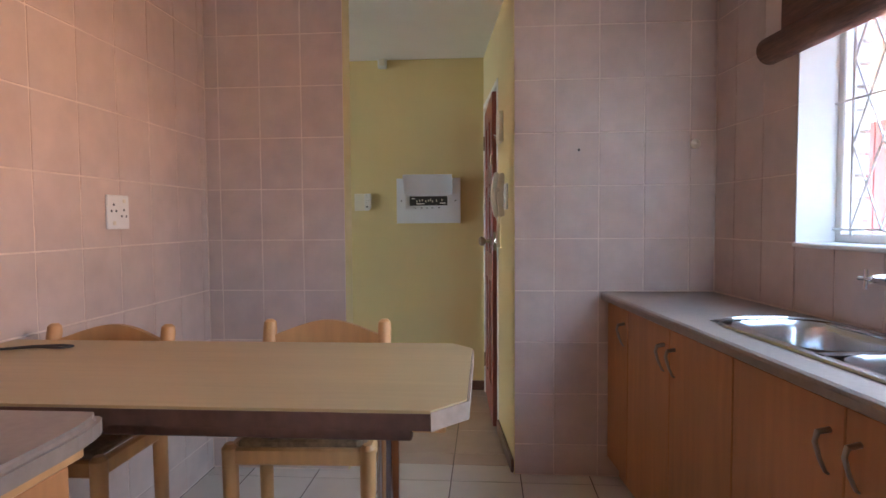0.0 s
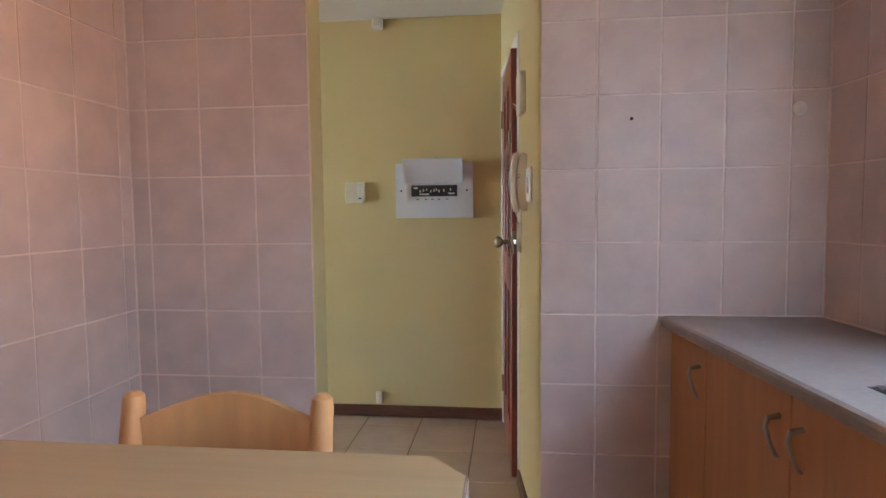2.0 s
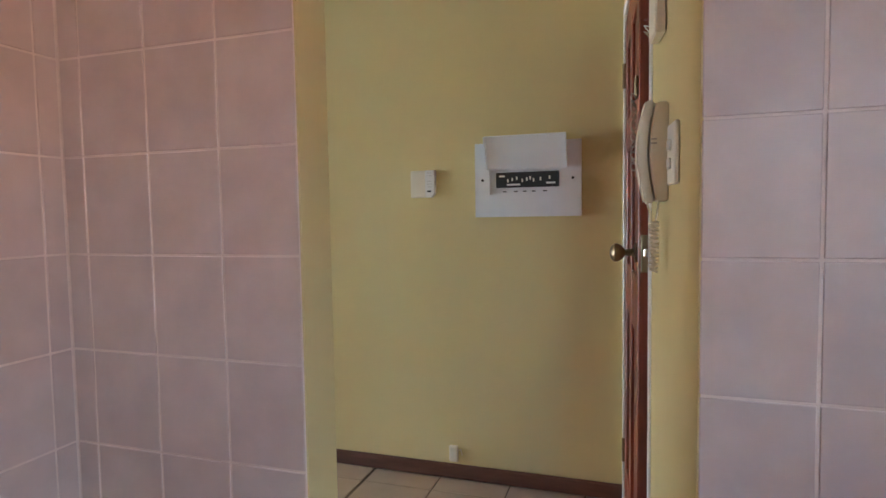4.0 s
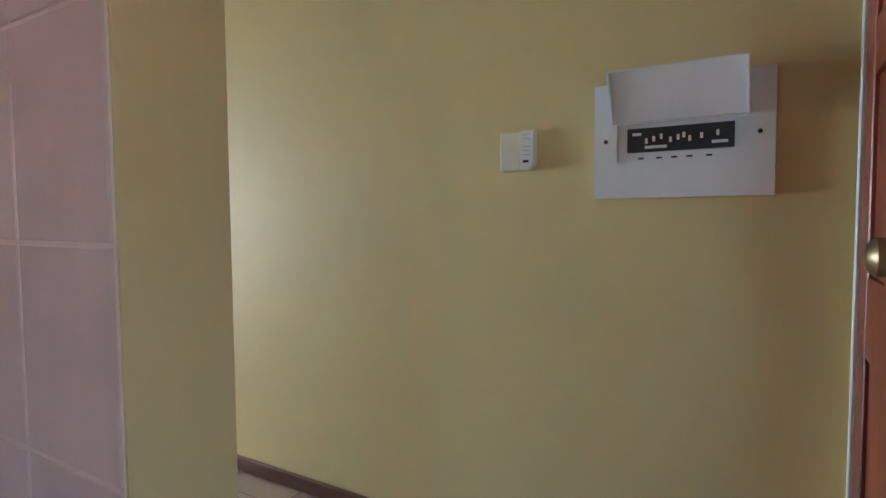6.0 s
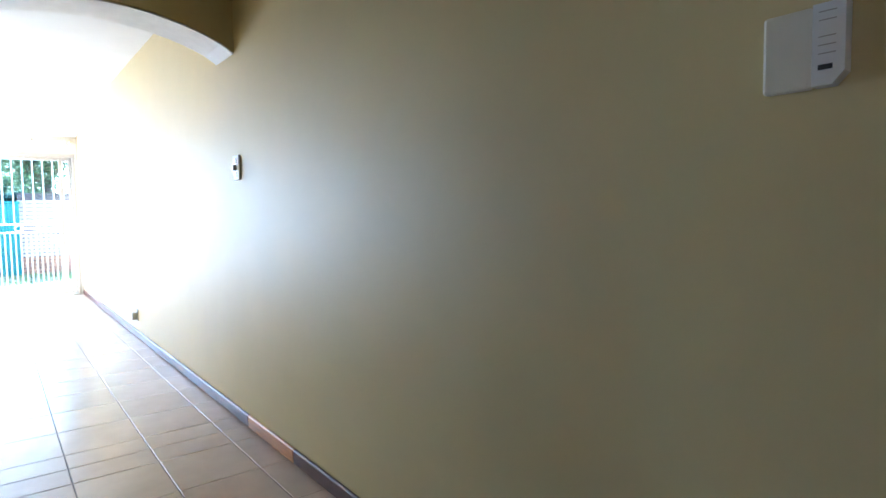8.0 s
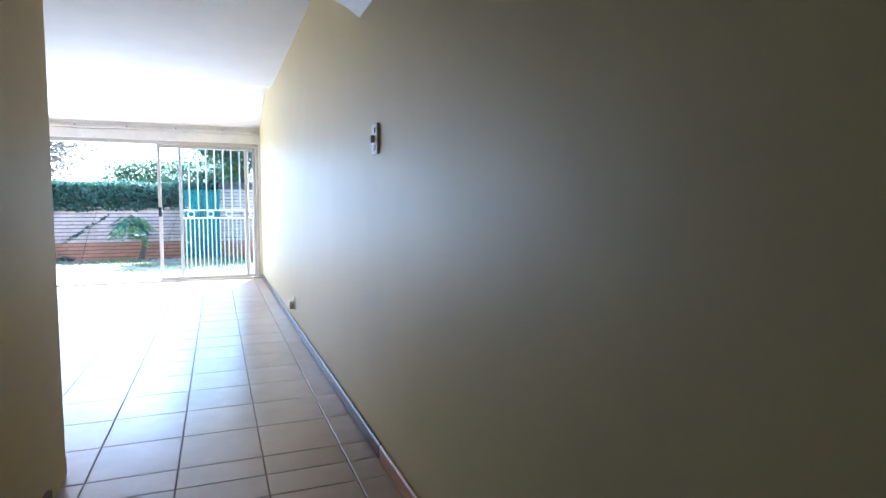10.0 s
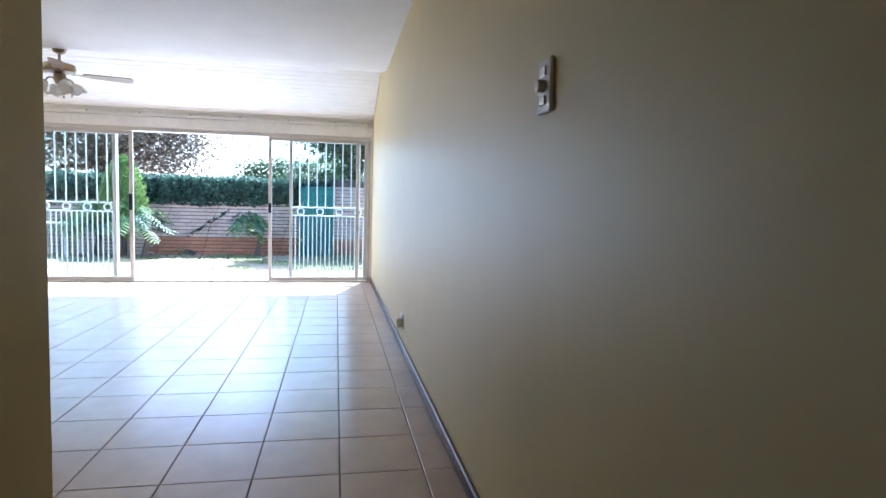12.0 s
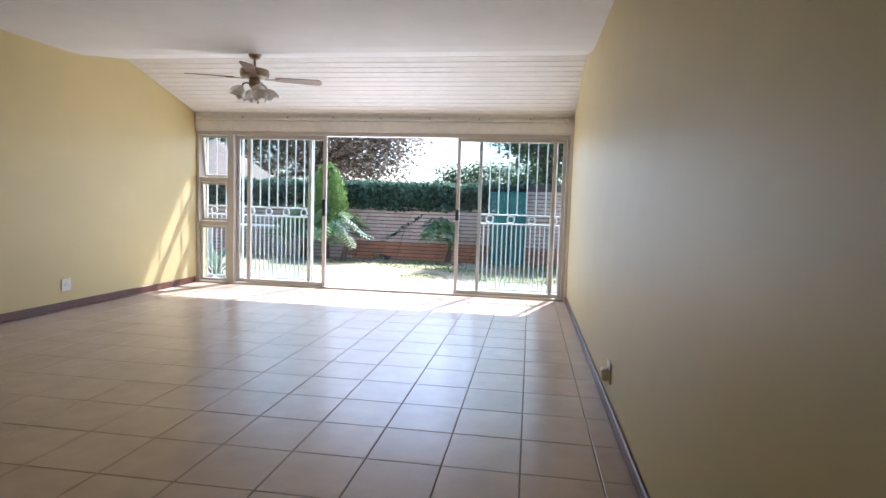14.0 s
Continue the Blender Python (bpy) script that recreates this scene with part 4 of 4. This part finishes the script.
patio = structure("pavement", B((-12.35, -3.5, GZ - 0.049), (XS - 0.15, 7.5, GZ - 0.012)), "mortar", "pale concrete patio paving", "paving")
XW = -16.05
gw = structure("wall_garden", B((XW - 0.2, -9, GZ - 0.05), (XW - 0.012, 4.75, 1.62)), "mortar", "face brick garden wall overgrown with ivy", "garden wall")
pier = structure("wall_garden_pier", B((XW - 0.25, 4.15, GZ - 0.05), (XW + 0.30, 8.5, 1.70)), "mortar", "face brick pier of the garden wall", "garden wall")
box_cache = {}


def piece(name, parent, lo, hi, material, bevel=0.004):
    s = tuple(round(b - a, 3) for a, b in zip(lo, hi))
    key = (s, material)
    if key not in box_cache:
        me = mesh_of(name, B([-v / 2 for v in s], [v / 2 for v in s], bevel), material)
        box_cache[key] = me
    ob = new(name, box_cache[key])
    ob.location = [(a + b) / 2 for a, b in zip(lo, hi)]
    ob.parent = parent
    return ob


# hedge of ivy over the wall
ivy = []
for i in range(15000):
    y = rng.uniform(-5, 4.3)
    low = 1.05 + 0.10 * noise.noise((y * 1.3, 3, 0)) + 0.06 * noise.noise((y * 4, 1, 0))
    top = 1.66 + 0.05 * noise.noise((y * 2, 7, 0))
    u = rng.uniform()
    if u < 0.75:
        z = low + (top - low) * rng.uniform() ** 0.85
        x = XW + 0.02 + 0.13 * rng.uniform() * (0.4 + min(1, (z - low) * 3)) + 0.05 * noise.noise((y * 3, z * 3, 0))
    else:
        z = top + rng.normal() * 0.025
        x = XW + rng.uniform(-0.3, 0.15)
    ivy.append((x, y, z))
for i in range(60):
    u = rng.uniform()
    ivy.append((XW + 0.02, 1.75 - 0.9 * u + rng.normal() * 0.02, 0.92 - 0.62 * u + rng.normal() * 0.02))
hedge = thing("ivy_hedge", "dark glossy ivy hanging thickly over the brick wall", "ivy", kind="stuff")
leaves("foliage", ivy, 0.075, "ivy", hedge, "", 0.9, 0.8)
for y0 in (0.2, 1.2, 2.9):
    part("vine", tube(bmesh.new(), [(XW + 0.01, y0, GZ - 0.05), (XW + 0.02, y0 + 0.15, 0.5), (XW + 0.02, y0 + 0.35, 1.0), (XW + 0.03, y0 + 0.3, 1.4)], [0.006, 0.005, 0.004, 0.003], 6), "bark", hedge)


def crown_points(centre, radii, n, seed, clumps=26):
    r = np.random.default_rng(seed)
    cs = []
    for _ in range(clumps):
        d = r.normal(size=3)
        d /= np.linalg.norm(d)
        cs.append(np.array(centre) + d * np.array(radii) * r.uniform(0.35, 1.0))
    pts = []
    for _ in range(n):
        c = cs[r.integers(clumps)]
        pts.append(tuple(c + r.normal(size=3) * np.array(radii) * 0.17))
    return pts, cs


def tree(name, label, base, height, centre, radii, n, size, material, seed, lean=(0, 0), r0=0.16, clumps=26):
    t = thing(name, label, "tree")
    bx, by, bz = base
    top = Vector(centre)
    trunk = [Vector(base), Vector((bx + lean[0] * 0.4, by + lean[1] * 0.4, bz + height * 0.45)), top.lerp(Vector(base), 0.25), top]
    tr = part("trunk", tube(bmesh.new(), trunk, [r0, r0 * 0.75, r0 * 0.5, r0 * 0.2], 10), "bark", t, smooth=True)
    pts, cs = crown_points(centre, radii, n, seed, clumps)
    bm = bmesh.new()
    for c in cs[:14]:
        s = trunk[1].lerp(trunk[2], 0.6)
        mid = s.lerp(Vector(c), 0.5) + Vector((0, 0, 0.15))
        tube(bm, [s, mid, Vector(c)], [r0 * 0.35, r0 * 0.2, r0 * 0.05], 6)
    part("limbs", bm, "bark", tr)
    leaves("crown", pts, size, material, t)
    return t


tree("broad_tree", "large olive-green tree behind the garden wall", (-25, -4.0, GZ - 0.05), 3.5, (-25, -4.6, 4.0), (2.6, 4.4, 2.6), 42000, 0.15, "tree", 3, r0=0.3, clumps=90)
tree("shade_tree", "leafy green tree overhanging the brick pier", (-16.9, 5.2, GZ - 0.05), 2.6, (-16.6, 4.35, 3.1), (1.5, 1.45, 1.25), 15000, 0.11, "tree_b", 9, lean=(0.1, -0.3), r0=0.13, clumps=40)
tree("distant_tree", "small distant tree beyond the wall", (-46, 1.8, GZ - 0.05), 2.2, (-46, 2.4, 3.0), (2.2, 5.5, 1.5), 9000, 0.26, "tree_b", 12, r0=0.2)
tree("dark_tree", "dark tree behind the thatched shelter", (-22, -8.6, GZ - 0.05), 3.0, (-22, -8.8, 3.3), (2.4, 4.0, 2.4), 9000, 0.2, "tree_b", 15, r0=0.25, clumps=50)

# cone-shaped feathery conifer
con = thing("conifer", "feathery bright green conifer by the wall", "shrub")
pts = []
for i in range(6500):
    z = rng.uniform(0, 1)
    r = 0.50 * (1 - z ** 2.2) ** 0.6 * math.sqrt(rng.uniform()) * (1 + 0.15 * noise.noise((z * 6, i * 0.01, 0)))
    a = rng.uniform(0, math.tau)
    pts.append((-15.3 + r * math.cos(a), -0.22 + r * math.sin(a), 0.75 + z * 1.30))
leaves("crown", pts, 0.08, "fern", con, "", 1.3, 0.3)
part("trunk", tube(bmesh.new(), [(-15.3, -0.22, GZ - 0.05), (-15.3, -0.22, 0.9), (-15.3, -0.22, 1.6)], [0.07, 0.05, 0.02], 8), "bark", con)


def split_leaf(bm, root, tip, width):
    """A drooping palmate leaf with fingers either side of its rib."""
    root, tip = Vector(root), Vector(tip)
    d = tip - root
    side = d.cross(Vector((0, 0, 1))).normalized()
    k = 6
    for i in range(k):
        u = 0.15 + 0.85 * i / (k - 1)
        p = root + d * u - Vector((0, 0, 0.10 * u * u * d.length))
        ln = 1.25 * width * math.sin(math.pi * min(0.97, 0.18 + 0.75 * u)) ** 0.7
        for s in (1, -1):
            q = p + side * s * ln + d.normalized() * ln * 0.45 - Vector((0, 0, 0.25 * ln))
            w = d.normalized() * width * 0.24
            vs = [bm.verts.new(x) for x in (p - w * 0.5, p + w * 0.5, q.lerp(p, 0.35) + w * 0.7, q, q.lerp(p, 0.35) - w * 0.5)]
            bm.faces.new(vs)
    tube(bm, [root, root + d * 0.6 - Vector((0, 0, 0.03)), tip - Vector((0, 0, 0.1 * d.length))], [0.010, 0.008, 0.003], 5)


def philodendron(base, h, n, spread, label, seed):
    t = thing("split_leaf_plant", label, "plant", "split-leaf plants")
    r = np.random.default_rng(seed)
    b = Vector(base)
    top = b + Vector((0.05, -0.12, h))
    part("stem", tube(bmesh.new(), [b, b + Vector((0.02, 0.10, h * 0.5)), top], [0.07, 0.055, 0.04], 8), "bark", t, smooth=True)
    for i in range(n):
        a = i * 2.4 + r.uniform(-0.3, 0.3)
        el = r.uniform(-0.3, 1.1)
        d = Vector((math.cos(a) * math.cos(el), math.sin(a) * math.cos(el), math.sin(el)))
        s = top - Vector((0, 0, 0.2 * r.uniform()))
        stalk = s + d * spread * r.uniform(0.3, 0.75)
        bm = tube(bmesh.new(), [s, s.lerp(stalk, 0.5) + Vector((0, 0, 0.03)), stalk], [0.010, 0.009, 0.007], 5)
        fall = Vector((d.x * 0.75, d.y * 0.75, -r.uniform(0.1, 0.8))).normalized()
        split_leaf(bm, stalk, stalk + fall * spread * r.uniform(0.42, 0.62), spread * r.uniform(0.15, 0.22))
        part("leaf", bm, "fern" if i % 3 == 0 else "philo", t)
    return t


philodendron((-15.6, 2.45, GZ - 0.05), 0.86, 34, 0.58, "split-leaf plant with a bent trunk against the brick wall", 21)
philodendron((-14.9, 0.28, GZ - 0.05), 0.85, 46, 0.75, "large split-leaf plant below the conifer", 22)
philodendron((-15.2, -0.75, GZ - 0.05), 0.9, 36, 0.7, "shaded split-leaf plant near the conifer", 23)
philodendron((-15.85, 1.0, GZ - 0.05), 0.12, 9, 0.30, "small split-leaf seedling at the wall foot", 24)

# teal tank shed beside the pier
tank = thing("garden_shed", "teal green corrugated metal garden locker by the wall", "shed", m=pose(-15.75, 3.78, GZ - 0.05))
bm = bmesh.new()
outl = []
for i in range(29):
    u = -0.38 + 0.76 * i / 28
    outl.append((0.28 + (0.012 if i % 2 else 0), u))
prism(bm, outl + [(-0.22, 0.38), (-0.22, -0.38)], 0, 1.58)
part("body", bm, "teal", tank)
part("lid", B((-0.24, -0.40, 1.58), (0.31, 0.40, 1.63), 0.01), "teal", tank)
part("door_seam", B((0.29, -0.006, 0.05), (0.296, 0.006, 1.55)), "black", tank)
for z in (0.4, 1.2):
    part("hinge", B((0.29, -0.36, z), (0.30, -0.28, z + 0.04)), "nickel", tank)

# spiky plant outside the side window
ag = thing("spiky_plant", "grey-green strap-leaved plant outside the side window", "plant", m=pose(-11.6, -0.75, GZ - 0.02))
for i in range(34):
    a, el, ln = i * 2.399, rng.uniform(0.35, 1.3), rng.uniform(0.7, 1.15)
    d = Vector((math.cos(a), math.sin(a), 0))
    bm = bmesh.new()
    prev = None
    for q in range(7):
        u = q / 6
        p = d * ln * math.cos(el) * u + Vector((0, 0, ln * math.sin(el) * u - 0.35 * u * u * ln))
        w = d.cross(Vector((0, 0, 1))) * 0.035 * (1 - u) ** 0.6 * min(1, 0.5 + 2 * u)
        cur = (bm.verts.new(p - w), bm.verts.new(p - Vector((0, 0, 0.012 * (1 - u)))), bm.verts.new(p + w))
        if prev:
            bm.faces.new((prev[0], prev[1], cur[1], cur[0]))
            bm.faces.new((prev[1], prev[2], cur[2], cur[1]))
        prev = cur
    part("leaf", bm, "agave", ag)

# thatched shelter seen through the fixed pane
lapa = thing("thatched_shelter", "grey thatched garden shelter on timber posts", "shelter", m=pose(-18.2, -4.6, GZ - 0.05))
bm = bmesh.new()
ap = bm.verts.new((0, 0, 3.0))
rg = [bm.verts.new((2.0 * math.cos(i * math.tau / 20), 2.0 * math.sin(i * math.tau / 20), 1.75 + 0.04 * (i % 2))) for i in range(20)]
r2 = [bm.verts.new((1.9 * math.cos(i * math.tau / 20), 1.9 * math.sin(i * math.tau / 20), 1.58)) for i in range(20)]
for i in range(20):
    bm.faces.new((ap, rg[i], rg[(i + 1) % 20]))
    bm.faces.new((rg[i], r2[i], r2[(i + 1) % 20], rg[(i + 1) % 20]))
bm.faces.new(r2[::-1])
part("roof", bm, "thatch", lapa)
for i in range(6):
    a = i * math.tau / 6 + 0.3
    part("post", tube(bmesh.new(), [(1.6 * math.cos(a), 1.6 * math.sin(a), 0), (1.6 * math.cos(a), 1.6 * math.sin(a), 1.62)], 0.06, 8), "bark", lapa)
bench = thing("garden_table", "pale garden table standing under the shelter", "table", m=pose(-15.3, -2.0, GZ - 0.05))
part("tabletop", B((-0.4, -0.9, 0.70), (0.4, 0.9, 0.74), 0.01), "plaster_out", bench)
for x in (-0.34, 0.34):
    for y in (-0.8, 0.8):
        part("leg", B((x - 0.03, y - 0.03, 0), (x + 0.03, y + 0.03, 0.70)), "plaster_out", bench)

# neighbour seen from the kitchen window
nb = thing("neighbour_house", "pale plastered neighbouring house with red boards and red roof", "house", m=pose(3.6, 1.0, -0.11))
part("wall", B((0.0, -6, 0), (0.3, 15, 2.9)), "plaster_out", nb)
# Eave stretched to 1.3 m, out of view, to shade the boards.
part("roof", prism(bmesh.new(), [(-1.3, 2.62), (-1.3, 2.72), (3.0, 4.2), (3.0, 4.1)], -6.3, 15.3, SW), "roof_red", nb)
for i in range(40):
    part("board", B((-0.04, 0.2 + 0.3 * i, 0.05), (-0.005, 0.49 + 0.3 * i, 2.2), 0.006), "roof_red", nb)
part("gutter", tube(bmesh.new(), [(-1.35, -6.3, 2.64), (-1.35, 15.3, 2.64)], 0.06, 8), "bars", nb)

# white brick reveal outside the kitchen window
outer = thing("window_reveal_bricks", "white face bricks of the outer window reveal", "brickwork", kind="structure")
for j in range(12):
    zb = WZ0 + 0.002 + 0.082 * j
    part("brick", B((XR + 0.186, WY1 - 0.014, zb), (XR + 0.268, WY1 - 0.001, zb + 0.074), 0.004), "white_brick", outer)

# ---- tiles, paving and bricks, piece by piece ----
def tiles_floor(parent, x0, x1, y0, y1, gx, gy, px, py, material):
    g = 0.005
    i0 = math.floor((x0 - gx) / px)
    j0 = math.floor((y0 - gy) / py)
    for i in range(i0, i0 + 60):
        a, b = max(x0, gx + i * px), min(x1, gx + (i + 1) * px)
        if b - a < 0.02:
            continue
        for j in range(j0, j0 + 60):
            c, d = max(y0, gy + j * py), min(y1, gy + (j + 1) * py)
            if d - c > 0.02:
                piece("tile", parent, (a + g / 2, c + g / 2, -0.010), (b - g / 2, d - g / 2, random.choice((-0.0003, 0.0, 0.0004))), material, 0.0018)


f1 = structure("floor_living", B((XS - 0.15, YL, -0.05), (XA1, YN, -0.0025)), "floor_grout", "beige glazed floor tiles with dark joints", "floor")
f2 = structure("floor_hall", B((XA1, 3.41, -0.05), (0.62, YN, -0.0025)), "floor_grout", "beige glazed hall floor tiles", "floor")
f3 = structure("floor_kitchen", B((XL - 0.16, YB - 0.16, -0.05), (XR + 0.26, 3.41, -0.0025)), "floor_grout", "pale glazed kitchen floor tiles", "floor")
tiles_floor(f1, XS - 0.01, XA1, YL, YN, -5.845, 4.245, 0.376, 0.346, "floor_tile")
tiles_floor(f2, XA1, -0.96, 3.47, YN, -5.845, 4.245, 0.376, 0.346, "floor_tile")
tiles_floor(f2, -0.96, 0.40, 3.41, YN, -0.61, 4.245, 0.34, 0.346, "floor_tile")
tiles_floor(f3, XL, XR, 0.6, 3.41, -0.61, 4.24 - 0.34 * 3, 0.34, 0.34, "kitchen_tile")

TW, TH = 0.212, 0.2545


def tiles_wall(parent, axis, at, a0, a1, z0, z1, ga, gz, sign):
    """Tiles on a wall: axis 'x' runs along x at y=at; 'y' along y at x=at. sign: which way they face."""
    g = 0.006
    for i in range(math.floor((a0 - ga) / TW), math.ceil((a1 - ga) / TW)):
        p, q = max(a0, ga + i * TW), min(a1, ga + (i + 1) * TW)
        if q - p < 0.015:
            continue
        for j in range(math.floor((z0 - gz) / TH), math.ceil((z1 - gz) / TH)):
            r, s = max(z0, gz + j * TH), min(z1, gz + (j + 1) * TH)
            if s - r < 0.015:
                continue
            lo = [p + g / 2, 0, r + g / 2]
            hi = [q - g / 2, 0, s - g / 2]
            t0, t1 = sorted((at, at - sign * 0.0075))
            if axis == "x":
                piece("tile", parent, (lo[0], t0, lo[2]), (hi[0], t1, hi[2]), "tile", 0.0015)
            else:
                piece("tile", parent, (t0, lo[0], lo[2]), (t1, hi[0], hi[2]), "tile", 0.0015)


ZG = 1.174 - 5 * TH
wt1 = structure("wall_tiling_north_a", B((XL - 0.005, YK + 0.003, 0.0), (XO0 - 0.004, YK + 0.0055, ZC - 0.002)), "grout", "pink glazed wall tiles with pale grout", "tiling")
tiles_wall(wt1, "x", YK, XL, XO0, 0.003, ZC - 0.003, -0.67, ZG, -1)
wt2 = structure("wall_tiling_north_b", B((XO1 + 0.005, YKR + 0.003, 0.0), (XR + 0.005, YKR + 0.0055, ZC - 0.002)), "grout", "pink glazed wall tiles beside the opening", "tiling")
tiles_wall(wt2, "x", YKR, XO1, XR, 0.003, ZC - 0.003, 0.575, ZG, -1)
wk = bpy.data.objects["wall_kitchen_west"]
tiles_wall(wk, "y", XL, 0.1, YK - 0.002, 0.003, ZC - 0.003, 3.245, ZG, 1)
we = bpy.data.objects["wall_kitchen_east"]
tiles_wall(we, "y", XR, WY1, YKR - 0.002, CT + 0.002, ZC - 0.003, WY1, ZG, -1)
tiles_wall(we, "y", XR, 0.4, WY1, CT + 0.002, WZ0, WY1, ZG, -1)
tiles_wall(we, "y", XR, WY0, WY1, WZ1, ZC - 0.003, WY1, ZG, -1)

for i in range(5):
    for j in range(22):
        piece("slab", patio, (XS - 0.17 - 0.40 * (i + 1), -3.4 + 0.48 * j, GZ - 0.012), (XS - 0.175 - 0.40 * i, -2.93 + 0.48 * j, GZ + random.choice((0, 0.002, 0.004))), "paving", 0.006)

BW, BH = 0.23, 0.083
near, far = [], bmesh.new()
for j in range(15):
    for i in range(60):
        y0 = -8.6 + BW * (i + 0.5 * (j % 2))
        z0 = GZ - 0.04 + BH * j
        dx = random.uniform(-0.004, 0.004)
        lo, hi = (XW - 0.05 + dx, y0, z0), (XW + dx, y0 + BW - 0.003, z0 + BH - 0.016)
        if y0 > 4.6:
            continue
        if 0.0 < y0 < 4.3:
            piece("brick", gw, (XW - 0.05, lo[1], lo[2]), (XW + random.choice((0, 0.004)), hi[1], hi[2]), "brick_red" if j < 5 else "brick", 0.004)
        else:
            box(far, lo, hi)
tagged(part("brickwork", far, "brick", gw), kind="stuff")
for j in range(20):
    for i in range(6):
        z0 = GZ - 0.04 + BH * j
        y0 = 4.15 + BW * (i - 0.5 * (j % 2))
        piece("brick", pier, (XW + 0.26, max(4.14, y0), z0), (XW + 0.315, y0 + BW - 0.003, z0 + BH - 0.016), "brick_red" if j < 5 else "brick", 0.004)

# the window side of the kitchen stands a few degrees out of square
TURN = Matrix.Translation((XR, YKR, 0)) @ Matrix.Rotation(radians(6.0), 4, "Z") @ Matrix.Translation((-XR, -YKR, 0))
SIDE = ("base_cabinet", "kitchen_worktop", "kitchen_sink", "wall_tap", "window_2", "rolled_blind", "wall_kitchen_east", "sky_light_kitchen_window", "yard_bounce_kitchen_window", "window_reveal_bricks")
bpy.context.view_layer.update()
for ob in list(scene.objects):
    if ob.parent is None and ob.name.split(".")[0] in SIDE:
        ob.matrix_world = TURN @ ob.matrix_world
